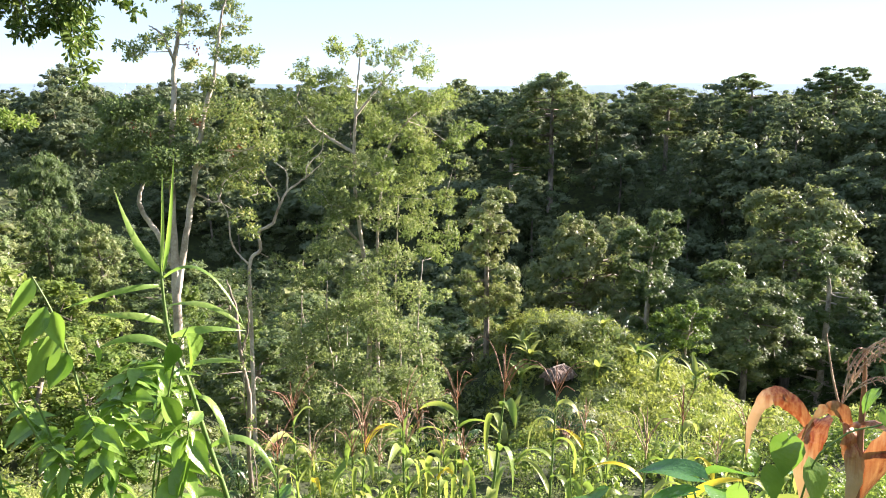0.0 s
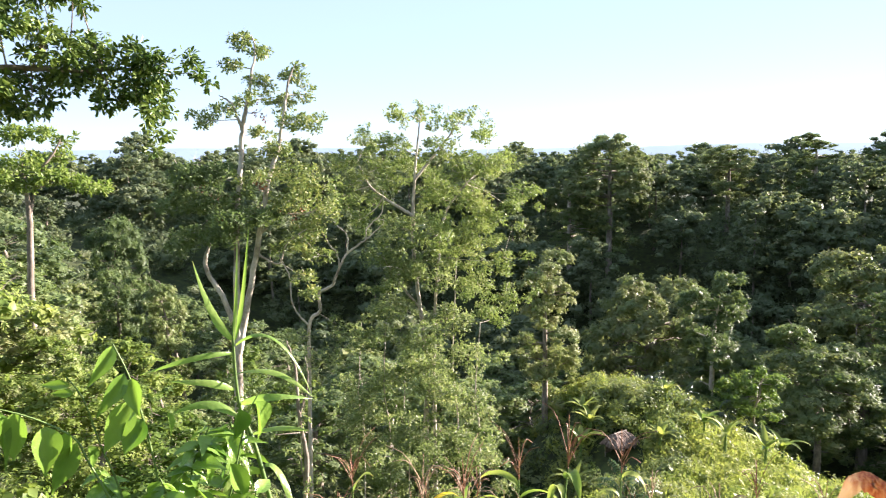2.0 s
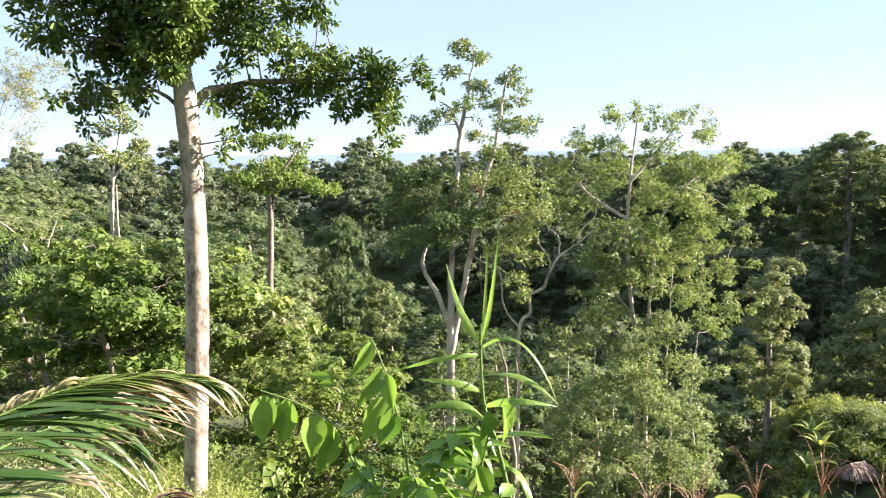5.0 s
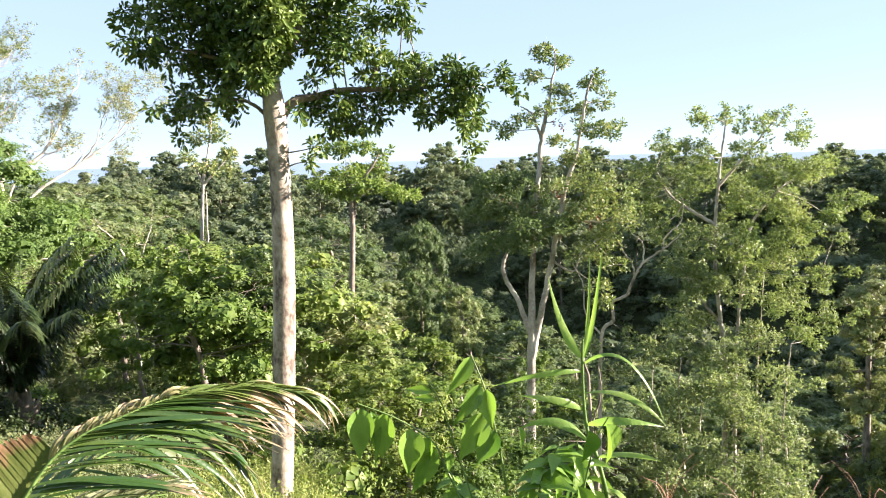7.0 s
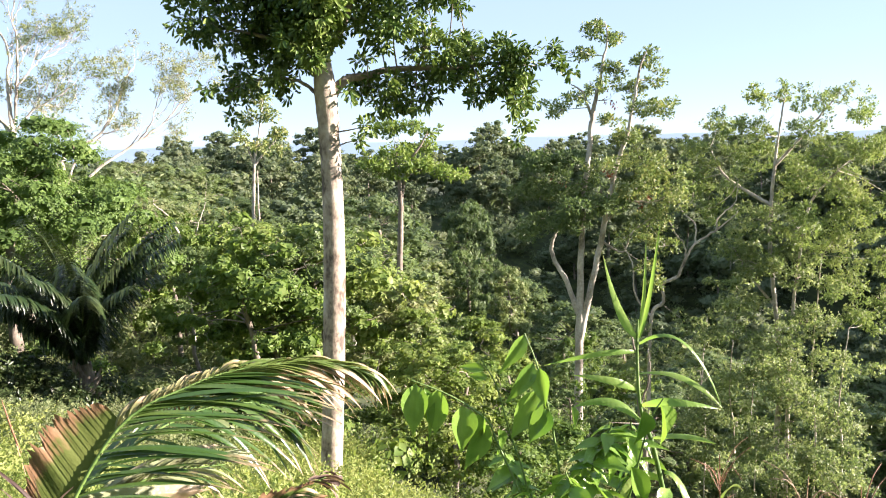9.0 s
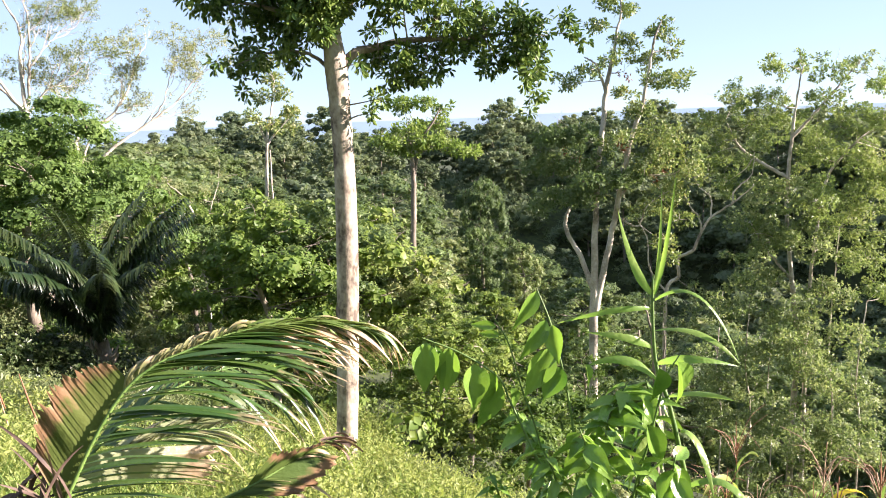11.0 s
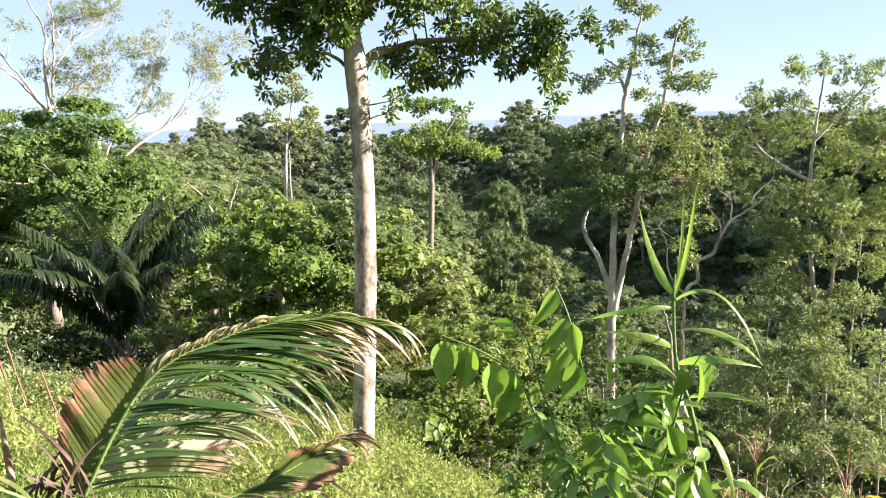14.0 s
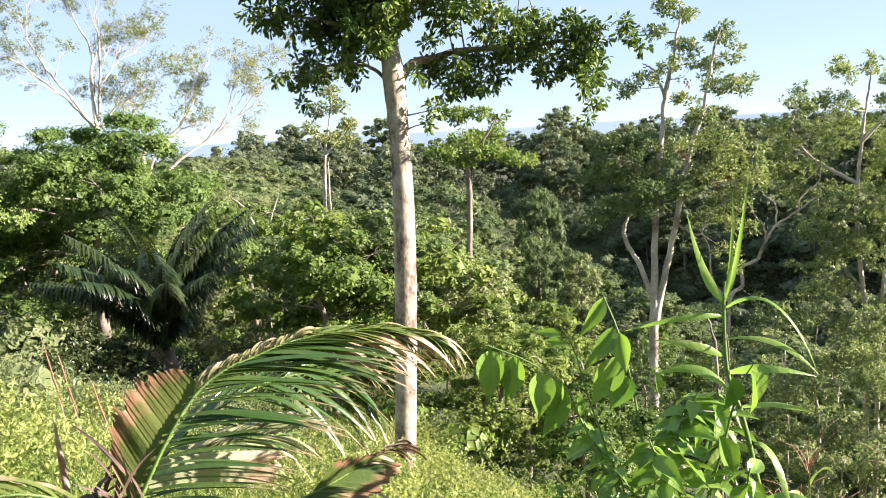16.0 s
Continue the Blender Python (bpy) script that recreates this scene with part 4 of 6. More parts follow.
for x, y, tall, spin, k, a, r in forest:
    if tall < 7.0 or (a > 18 and r < 30):
        plant(BUSHES, k, x, y, tall, spin)
    else:
        plant(KINDS if r < 46 else KINDS_FAR, k, x, y, tall, spin, 0.0, 1.15 if r < 46 else 1.35)

for x, y, tall, k, spread in STANDING:
    plant(GIANTS, k, x, y, tall, 0.7 * x, 0.0, spread)


def far_woods(spots):
    """The woods past the valley, too many to count: light versions of the common trees, joined."""
    protos = []
    for s in range(6):
        r4 = np.random.default_rng(40 + s)
        cl = lobed(r4, (1.0, 1.1, 1.15, 0.95, 1.2, 0.85)[s], (0.42, 0.36, 0.32, 0.4, 0.3, 0.46)[s], 52, ("dome", "dome", "column", "dome", "dome", "dome")[s], 0.42)
        cl += [(r4.normal(0, 0.15), r4.normal(0, 0.15), r4.uniform(0.05, 0.5), r4.uniform(0.06, 0.12)) for _ in range(14)]
        protos.append(crown(cl, 0, 4, 0.019, 0.6, 0.7, 0.2, 0.2, total=3200, core=0.9, body=0.45, plain=True))
    out, stems = [], []
    for x, y, tall, spin, k, a, r in spots:
        v, f = protos[k % 6]
        c, s = math.cos(spin), math.sin(spin)
        g = float(height(x, y))
        w = v * tall * [1.3, 1.3, 1.0]
        out.append((np.stack([w[:, 0] * c - w[:, 1] * s + x, w[:, 0] * s + w[:, 1] * c + y, w[:, 2] + g], 1), f))
        stems.append(tube([(x, y, g - 1, 0.2), (x + c * 0.3, y, g + tall * 0.45, 0.14), (x, y + s * 0.4, g + tall * 0.85, 0.04)], 5, 5))
    return join(out), join(stems)


woods, wood_stems = far_woods(far_spots)
w_ob = thing("far_woods", "dense dark green rainforest covering the far ridge", "forest", kind="stuff")
part("canopy", woods, LEAF_FAR_HAZED, w_ob)
part("trunks", wood_stems, BARK_GREY, w_ob, smooth=True)

# ---- palms ----


def frond_geo(line, length, droop, lift=0.35, per_m=16, width=0.045, sides=(1, -1), back=0.6):
    """A feather frond as one mesh: rib and leaflets. line: (x, y, z, radius)."""
    c = curve(line, 40)
    arc = np.concatenate([[0], np.cumsum(np.linalg.norm(np.diff(c[:, :3], axis=0), axis=1))])
    n = int(arc[-1] * per_m)
    geos = [tube(line, 5, 14)]
    for k in range(n):
        s = 0.12 + 0.87 * k / n
        i = min(int(s * 39), 38)
        p, t = c[i, :3], unit(c[i + 1, :3] - c[i, :3])
        h = unit(np.cross(t, [0, 0, 1]))
        for sd in sides:
            w = unit(t * back + h * sd + [0, 0, lift] + rng.normal(0, 0.08, 3))
            L = length * (0.35 + 0.65 * math.sin(math.pi * min(1, s * 0.9 + 0.1)) ** 0.7) * rng.uniform(0.85, 1.1)
            geos.append(blade(p, w, L, width, droop * rng.uniform(0.7, 1.3), 6, 0.1)[:3])
    return join(geos)


def palm(name, label, at, stem, fronds, reach, leaf, seed, length=0.55, width=0.05, per_m=14, low=0.25, lift=1.0):
    r4 = np.random.default_rng(seed)
    ob = thing(name, label, "palm", site(*at))
    part("trunk", tube([(0, 0, -0.5, 0.2), (0.02, 0, stem * 0.6, 0.17), (0.0, 0, stem, 0.14)], 9, 8, 0.01), BARK_GREY, ob, smooth=True)
    for k in range(int(stem * 12)):
        a, z = k * 2.4, stem * r4.uniform(0.1, 1.0)
        c, s = math.cos(a), math.sin(a)
        part("old_frond_base", tube([(c * 0.12, s * 0.12, z, 0.06), (c * 0.26, s * 0.26, z + 0.22, 0.045), (c * 0.36, s * 0.36, z + 0.4 * r4.uniform(0.5, 1.2), 0.02)], 6, 5, 0.006), BARK_GREY, ob)
    for k in range(fronds):
        a, e = k * 2.4 + r4.uniform(-0.3, 0.3), r4.uniform(low, 1.4)
        R = reach * r4.uniform(0.75, 1.1)
        c, s = math.cos(a), math.sin(a)
        line, u, v = [(0, 0, stem - 0.1, 0.035)], 0.0, stem
        for step, bend, thick in ((0.38, 0.0, 0.025), (0.32, 0.3 * lift, 0.015), (0.3, 0.9 * lift, 0.004)):
            u, v = u + R * step * math.cos(e - bend), v + R * step * math.sin(e - bend)
            line.append((c * u, s * u, v, thick))
        part("frond", frond_geo(line, length, 1.3, 0.1, per_m, width), leaf, ob)
    return ob


palm("sago_palm", "green feather palm with long arching fronds, shade in its dark colour", (-15.9, 10.7), 1.2, 30, 3.7, LEAF_PALM_SHADED, 3, 0.7, 0.05, 22, 0.85, 0.6)
for at, sd in (((11.8, 48.5), 5), ((13.6, 47.2), 6), ((15.2, 45.6), 7), ((9.8, 50.2), 8)):
    palm("small_palm", "small glossy palm on the cleared knoll", at, 0.5, 9, 1.5, LEAF_PALM_SHADED, sd, 0.45, 0.07, 9)
for at, sd in (((5.2, 30.5), 9), ((0.6, 27.0), 10), ((-6.3, 21.5), 12)):
    palm("small_palm", "small feather palm in the undergrowth", at, 0.8, 10, 1.7, LEAF_COCO, sd, 0.45, 0.05, 11)

# The young coconut palm at the edge of the clearing
coco = thing("young_coconut_palm", "young coconut palm with wind-torn fronds and scorched brown tips", "palm", site(-2.4, 1.75))
part("stem", tube([(-0.44, 0.0, -0.4, 0.07), (-0.44, 0.0, 0.4, 0.06), (-0.43, 0.0, 0.85, 0.05), (-0.42, 0, 1.05, 0.02)], 9, 10, 0.004), BARK_GREY, coco, smooth=True)


def coco_frond(line, sides):
    """A coconut frond whose leaflets are parts. sides: (normal right, away, up; reach, droop, first, last, leaflets, material, share along the rib, width, torn end, shortening)."""
    c = curve(line, 300)
    rib = part("rib", tube([(x, y, z, r * 0.65) for x, y, z, r in line], 7, 24), STEM_GREEN, coco, smooth=True)
    for nx, ny, nz, reach, droop, s0, s1, n, mat, ahead, wide, *torn in sides:
        for k in range(n):
            s = s0 + (s1 - s0) * (k + rng.uniform(-0.2, 0.2)) / n
            i = int(np.clip(s, 0, 0.98) * 299)
            p, t = c[i, :3], unit(c[min(i + 1, 299), :3] - c[i, :3])
            if rng.random() < 0.05:
                continue
            w = unit(t * ahead + np.array([nx, ny, nz]) + rng.normal(0, 0.06, 3))
            L = reach * (0.55 + 0.45 * math.sin(math.pi * min(1, 0.15 + 0.8 * s)) ** 0.8) * rng.uniform(0.86, 1.08)
            if len(torn) > 1:
                L *= 1 + (torn[1] - 1) * k / n
            part("leaflet", blade(p, w, L, wide * rng.uniform(0.75, 1.15), droop * rng.uniform(0.6, 1.5), 11, 0.25, rng.uniform(-0.8, 0.8), 0.45, rng.uniform(-0.7, 0.2), torn[0] if torn else 0.0), mat, rib)
    return rib


def pleated(rib, line, s0, s1, n, way0, way1, long0, long1, depth, mat, bend=0.1, back=0.0, label="", bulge=0.0):
    """An unsplit stretch of frond: a blade in pleats that runs from a stretch of the rib to a torn edge."""
    c, m = curve(line, 200), 7
    rows, tips = [], []
    for k in range(2 * n + 1):
        f = k / (2 * n)
        i = int((s0 + (s1 - s0) * f) * 198)
        p, t = c[i, :3] + [0, back, 0], unit(c[i + 1, :3] - c[i, :3])
        w = unit(np.array(way0) * (1 - f) + np.array(way1) * f + rng.normal(0, 0.012, 3))
        L = (long0 * (1 - f) + long1 * f) * (1 + bulge * math.sin(math.pi * f)) * rng.uniform(0.84, 1.08)
        out = unit(np.cross(w, t)) * depth * (1 if k % 2 else -1)
        for j in range(m + 1):
            q = j / m
            rows.append(p + w * L * q + out * (0.35 + 0.65 * q) + np.array([0, 0, -bend * L * q * q]))
            tips.append(q)
    i, j = np.meshgrid(np.arange(2 * n), np.arange(m), indexing="ij")
    f = np.stack([i * (m + 1) + j, i * (m + 1) + j + 1, (i + 1) * (m + 1) + j + 1, (i + 1) * (m + 1) + j], -1).reshape(-1, 4)
    part("blade", (np.array(rows), f, np.array(tips)), mat, rib, label)


# the tall arching frond: long leaflets to the right, scorched stubs on the lower back, curled dry ones over the top
MAIN_RIB = [(-0.41, 0.0, 1.08, 0.012), (-0.346, 0.0, 1.198, 0.011), (-0.256, 0.0, 1.36, 0.01), (-0.15, 0.01, 1.5, 0.009), (-0.045, 0.02, 1.568, 0.008), (0.054, 0.03, 1.595, 0.007), (0.194, 0.04, 1.63, 0.006), (0.356, 0.04, 1.64, 0.005), (0.523, 0.04, 1.628, 0.004), (0.65, 0.03, 1.595, 0.003), (0.75, 0.02, 1.55, 0.002)]
main = coco_frond(MAIN_RIB,
           [(0.95, -0.28, -0.04, 0.58, 0.26, 0.06, 0.6, 42, LEAF_COCO, 0.3, 0.022), (0.95, -0.12, -0.12, 0.46, 0.5, 0.55, 0.8, 24, LEAF_COCO_DRY, 0.4, 0.024), (0.9, -0.1, -0.22, 0.24, 0.7, 0.78, 0.99, 18, LEAF_COCO, 0.6, 0.02),
            (-0.25, 0.2, 0.55, 0.21, 2.6, 0.3, 0.64, 36, LEAF_CURLED, 0.7, 0.015), (0.3, 0.2, 0.3, 0.36, 1.1, 0.58, 0.96, 26, LEAF_COCO_DRY, 0.9, 0.02)])
pleated(main, MAIN_RIB, 0.05, 0.32, 24, (-0.34, 0.1, 0.95), (-0.5, 0.1, 0.75), 0.17, 0.09, 0.006, LEAF_SCORCHED, 0.0, 0.02, "unsplit green blade scorched brown along its edge", 0.75)
pleated(main, MAIN_RIB, 0.08, 0.15, 7, (1.0, 0.2, -0.12), (1.0, 0.2, -0.06), 0.5, 0.44, 0.005, LEAF_SHEEN, 0.12, 0.07, "unsplit blade with sunlit sheen put into its pale colour")
LOW_RIB = [(-0.38, -0.05, 1.0, 0.01), (-0.1, -0.04, 1.03, 0.009), (0.12, -0.03, 1.06, 0.008), (0.28, -0.02, 1.1, 0.006), (0.42, 0.0, 1.145, 0.004), (0.56, 0.02, 1.175, 0.003)]
low = coco_frond(LOW_RIB, [(0.5, -0.2, -0.3, 0.3, 0.5, 0.1, 0.6, 12, LEAF_COCO_DRY, 1.2, 0.02), (0.6, -0.1, 0.3, 0.2, 0.8, 0.7, 0.98, 8, LEAF_COCO_DRY, 1.2, 0.016)])
pleated(low, LOW_RIB, 0.5, 0.82, 12, (0.66, 0.05, 0.75), (0.9, 0.0, 0.42), 0.18, 0.09, 0.006, LEAF_SCORCHED, 0.12, 0.0, "unsplit blade with dry brown edge")
pleated(low, LOW_RIB, 0.4, 0.84, 14, (0.95, -0.1, 0.0), (0.95, -0.1, -0.2), 0.26, 0.12, 0.007, LEAF_SCORCHED, 0.12, 0.0, "unsplit blade with dry brown edge")
coco_frond([(-0.4, 0.2, 1.1, 0.01), (-0.2, 0.35, 1.25, 0.011), (0.1, 0.45, 1.36, 0.007), (0.35, 0.5, 1.36, 0.004), (0.5, 0.5, 1.3, 0.002)],
           [(0.3, -0.5, -0.5, 0.5, 0.5, 0.15, 0.97, 22, LEAF_COCO, 0.8, 0.026), (0.1, 0.5, 0.3, 0.4, 0.5, 0.15, 0.97, 18, LEAF_COCO, 0.8, 0.026)])
coco_frond([(-0.45, -0.05, 1.1, 0.01), (-0.55, -0.1, 1.24, 0.01), (-0.7, -0.15, 1.33, 0.007), (-0.95, -0.2, 1.33, 0.004), (-1.15, -0.22, 1.22, 0.002)],
           [(-0.3, -0.4, -0.4, 0.45, 0.7, 0.15, 0.97, 20, LEAF_COCO, 0.8, 0.026), (-0.2, 0.4, 0.3, 0.4, 0.7, 0.15, 0.97, 16, LEAF_COCO_DRY, 0.8, 0.026)])
coco_frond([(-0.38, 0.1, 1.12, 0.01), (-0.2, 0.16, 1.2, 0.009), (0.0, 0.2, 1.24, 0.007), (0.22, 0.22, 1.22, 0.004)],
           [(0.35, 0.1, 0.7, 0.3, 0.5, 0.1, 0.95, 26, LEAF_SHEEN, 0.9, 0.034), (0.3, 0.2, -0.3, 0.3, 0.5, 0.15, 0.95, 20, LEAF_SHEEN, 0.9, 0.03)])
for k in range(9):
    part("dead_tip", blade((0.53 + rng.normal(0, 0.015), 0.02 + rng.normal(0, 0.008), 1.17 + rng.normal(0, 0.008)), (1, rng.normal(0, 0.2), rng.uniform(-0.45, 0.05)), rng.uniform(0.07, 0.13), 0.02, rng.uniform(0, 0.9), 7, 0.3, rng.uniform(-1.5, 1.5), 0.4, 0.0, 0.5), LEAF_DEAD, coco)
for k in range(14):
    part("dead_tip", blade((-0.42 + rng.normal(0, 0.05), 0.1 + rng.normal(0, 0.02), rng.uniform(1.1, 1.3)), (-1, rng.normal(0, 0.3), rng.uniform(0.0, 0.8)), rng.uniform(0.1, 0.22), 0.022, rng.uniform(1.0, 2.6), 8, 0.3, rng.uniform(-1.5, 1.5), 0.4, 0.0, 0.4), LEAF_DEAD, coco)
for k in range(12):
    part("torn_fibre", blade((-0.4 + rng.normal(0, 0.03), rng.normal(0, 0.04), rng.uniform(0.95, 1.25)), (rng.normal(-0.3, 0.4), rng.normal(0, 0.3), 1), rng.uniform(0.15, 0.3), 0.014, rng.uniform(0, 0.8), 7, 0.2, 1.5), LEAF_DEAD, coco)

shoot = thing("cane_shoot", "young cane with a pale unopened leaf spear", "cane", site(-2.4, 1.75))
part("stem", tube([(-0.68, 0.3, -0.2, 0.012), (-0.65, 0.3, 0.6, 0.011), (-0.63, 0.3, 1.05, 0.009)], 7, 10), STEM_GREEN, shoot, smooth=True)
part("leaf_spear", tube([(-0.63, 0.3, 1.0, 0.008), (-0.625, 0.3, 1.15, 0.013), (-0.63, 0.3, 1.27, 0.01), (-0.635, 0.3, 1.42, 0.001)], 7, 12), STRAW, shoot, "pale straw-coloured rolled leaf", smooth=True)
for wx, wy, z, L in ((-1, 0.2, 0.95, 0.5), (-0.6, -0.3, 1.0, 0.55), (0.5, -0.4, 0.98, 0.4), (0.9, 0.3, 0.9, 0.45), (-0.8, 0.5, 0.85, 0.5)):
    part("leaf", blade((-0.63, 0.3, z), (wx, wy, 0.7), L, 0.055, 1.3, 12, 0.2, rng.uniform(-0.4, 0.4), 0.4, 0.3), LEAF_CANE, shoot)

# The tall cane at the top of the slope
def ribbon(a, m, b, width, v0=0.0, v1=0.0, roll=0.0):
    """A long folded leaf through three points (right, up): base, middle, tip; v0, v1: how far its middle and tip stand away."""
    n = 16
    q = (2 * m[0] - (a[0] + b[0]) / 2, 2 * m[1] - (a[1] + b[1]) / 2)
    s = np.linspace(0, 1, n + 1)
    B = np.stack([(1 - s) ** 2, 2 * s * (1 - s), s ** 2], 1)
    pts = B @ np.array([(a[0], 0.0, a[1]), (q[0], v0 * 2 - v1 / 2, q[1]), (b[0], v1, b[1])])
    d = unit(np.gradient(pts, axis=0))
    side = unit(np.cross(d, [0.25, -0.75, 0.6]))
    up = np.cross(side, d)
    ang = (roll + 0.5 * np.sin(s * 3 + roll * 5))[:, None]
    side, up = side * np.cos(ang) + up * np.sin(ang), up * np.cos(ang) - side * np.sin(ang)
    w = (width * 0.5 * (0.3 + 0.7 * np.minimum(1, s / 0.3) ** 0.8) * (1 - s ** 2.4) + 0.0005)[:, None]
    v = np.stack([pts - side * w - up * w * 0.35, pts, pts + side * w - up * w * 0.35], 1).reshape(-1, 3)
    i = np.arange(n)[:, None] * 3
    return v, np.concatenate([i + [0, 1, 4, 3], i + [1, 2, 5, 4]], 1).reshape(-1, 4), np.repeat(s, 3)


cane = thing("cane_stalk", "tall green cane stalk with long pointed arching leaves", "cane", site(-1.0, 2.7))
part("stem", tube([(0.3, 0.0, -0.3, 0.011), (0.2, 0.0, 0.9, 0.0105), (0.08, 0.0, 1.5, 0.009), (0.03, 0, 1.73, 0.008), (-0.012, 0, 1.86, 0.0065), (-0.025, 0, 1.99, 0.0055), (-0.028, 0, 2.14, 0.005), (-0.025, 0, 2.2, 0.003)], 8, 30), STEM_GREEN, cane, smooth=True)
for k, (a0, a1, m0, m1, b0, b1, wide) in enumerate(((-0.03, 2.13, -0.095, 2.25, -0.152, 2.45, 0.032), (-0.025, 2.13, -0.012, 2.29, 0.002, 2.5, 0.013), (-0.02, 2.13, 0.012, 2.3, 0.045, 2.56, 0.017), (-0.02, 2.11, 0.125, 2.135, 0.25, 1.91, 0.022),
                                                   (-0.02, 2.0, 0.115, 2.015, 0.25, 1.91, 0.034), (-0.01, 1.88, 0.11, 1.92, 0.26, 1.88, 0.034), (0.03, 1.76, 0.12, 1.795, 0.23, 1.79, 0.038), (-0.03, 2.08, -0.18, 2.085, -0.36, 2.03, 0.022),
                                                   (-0.03, 1.94, -0.13, 1.995, -0.26, 2.01, 0.03), (-0.01, 1.82, -0.12, 1.89, -0.26, 1.87, 0.04))):
    part("leaf", ribbon((a0, a1), (m0, m1), (b0, b1), wide, rng.uniform(-0.08, 0.0), rng.uniform(-0.14, 0.04), rng.uniform(-0.35, 0.35)), LEAF_CANE, cane)
for a0, a1, m0, m1, b0, b1, wide in ((0.07, 1.63, 0.13, 1.6, 0.17, 1.42, 0.046), (0.06, 1.6, -0.05, 1.6, -0.12, 1.45, 0.045), (0.1, 1.42, 0.24, 1.45, 0.34, 1.28, 0.045), (0.14, 1.2, 0.0, 1.24, -0.1, 1.1, 0.045), (0.18, 1.05, 0.34, 1.1, 0.42, 0.92, 0.045)):
    part("leaf", ribbon((a0, a1), (m0, m1), (b0, b1), wide, -0.05, -0.12, 0.2), LEAF_CANE, cane)

# The broad-leaved shrub beside it
shrub = thing("broad_leaved_shrub", "leafy shrub with large bright green pointed leaves", "shrub", site(-1.25, 2.45))
OVATES = [mesh_data("leaf", *ovate(0.16, 0.074, 6, 0.35, 0.3)[:2], LEAF_SHRUB, True), mesh_data("leaf", *ovate(0.17, 0.068, 6, 0.5, 0.25)[:2], LEAF_SHRUB, True), mesh_data("leaf", *ovate(0.13, 0.066, 6, 0.3, 0.4)[:2], LEAF_SHRUB, True),
          mesh_data("leaf", *ovate(0.1, 0.045, 5, 0.3, 0.2)[:2], LEAF_SHRUB, True)]


def leafy_stem(parent, line, n, s0, kinds, hang=0.5, size=1.0, r0=0.005):
    """A stem with leaves set alternately along it."""
    stem = part("stem", tube([(*p, r0 * (1.2 - 0.8 * k / len(line))) for k, p in enumerate(line)], 6, 20), STEM_GREEN, parent, smooth=True)
    c = curve([(*p, 1) for p in line], 50)[:, :3]
    n = int(n * 2.4)
    for k in range(n):
        s = s0 + (0.99 - s0) * k / max(1, n - 1)
        i = min(int(s * 49), 48)
        t = unit(c[i + 1] - c[i])
        a = k * 2.4 + rng.uniform(-0.5, 0.5)
        w = unit(t * 0.45 + np.array([math.cos(a), math.sin(a) * 0.8, 0.1 - hang * rng.uniform(0.5, 2.2)]))
        leaf = new("leaf", OVATES[kinds[k % len(kinds)]])
        leaf.parent = stem
        q = 0.9 * size * rng.uniform(0.6, 1.15) * (0.75 if s > 0.93 else 1)
        leaf.matrix_local = turn_to(c[i], w, rng.uniform(-0.7, 0.7)) @ Matrix.Scale(q, 4)


def stem_of(parent, line, r0=0.005):
    return part("stem", tube([(u, v, w, r0 * (1.2 - 0.8 * k / len(line))) for k, (u, v, w) in enumerate(line)], 6, 24), STEM_GREEN, parent, smooth=True)


def hang_leaf(stem, a, b, wide, mat, v=0.0, tilt=0.0, fold=0.75):
    """A broad leaf hanging from a to b (right, up), its face turned to the slope's top."""
    d = Vector((b[0] - a[0], rng.uniform(-0.05, 0.03), b[1] - a[1]))
    y = d.normalized()
    z = (Vector((math.sin(tilt), -math.cos(tilt), 0.35)) - y * y.dot(Vector((math.sin(tilt), -math.cos(tilt), 0.35)))).normalized()
    x = y.cross(z)
    g = ovate(d.length, wide * 1.05, 9, fold, rng.uniform(0.02, 0.2))
    ob = part("leaf", g, mat, stem, smooth=True)
    ob.matrix_local = Matrix.Translation((a[0], v, a[1])) @ Matrix((x, y, z)).transposed().to_4x4()


tall = stem_of(shrub, [(0.05, 0.05, -0.2), (0.04, 0, 1.0), (0.02, 0, 1.5), (0.0, 0, 1.69), (-0.03, 0, 1.85), (-0.06, 0, 1.97), (-0.1, 0, 2.075)])
thin = stem_of(shrub, [(0.0, -0.05, -0.2), (-0.04, 0, 1.1), (-0.1, 0, 1.52), (-0.16, 0, 1.73), (-0.2, 0, 1.89), (-0.25, 0, 1.985)], 0.004)
arch = stem_of(shrub, [(0.02, -0.1, -0.2), (-0.02, -0.05, 1.2), (-0.12, -0.05, 1.5), (-0.2, -0.03, 1.69), (-0.24, -0.03, 1.78), (-0.36, -0.04, 1.87), (-0.49, -0.05, 1.93)], 0.0045)
for stem, a0, a1, b0, b1, wide, tilt in ((tall, -0.1, 2.07, -0.18, 1.94, 0.05, 0.5), (tall, -0.07, 1.97, -0.16, 1.83, 0.055, 0.4), (tall, -0.05, 1.95, -0.035, 1.82, 0.06, -0.3), (tall, -0.06, 1.87, -0.15, 1.7, 0.085, 0.2), (tall, -0.02, 1.8, -0.09, 1.69, 0.08, -0.2),
                                         (thin, -0.24, 1.95, -0.33, 1.955, 0.03, 0.0), (thin, -0.23, 1.92, -0.3, 1.925, 0.026, 0.2), (thin, -0.2, 1.73, -0.18, 1.63, 0.045, 0.8), (tall, 0.06, 1.81, 0.075, 1.73, 0.03, 0.9)):
    hang_leaf(stem, (a0, a1), (b0, b1), wide, LEAF_SHRUB, 0.0, tilt)
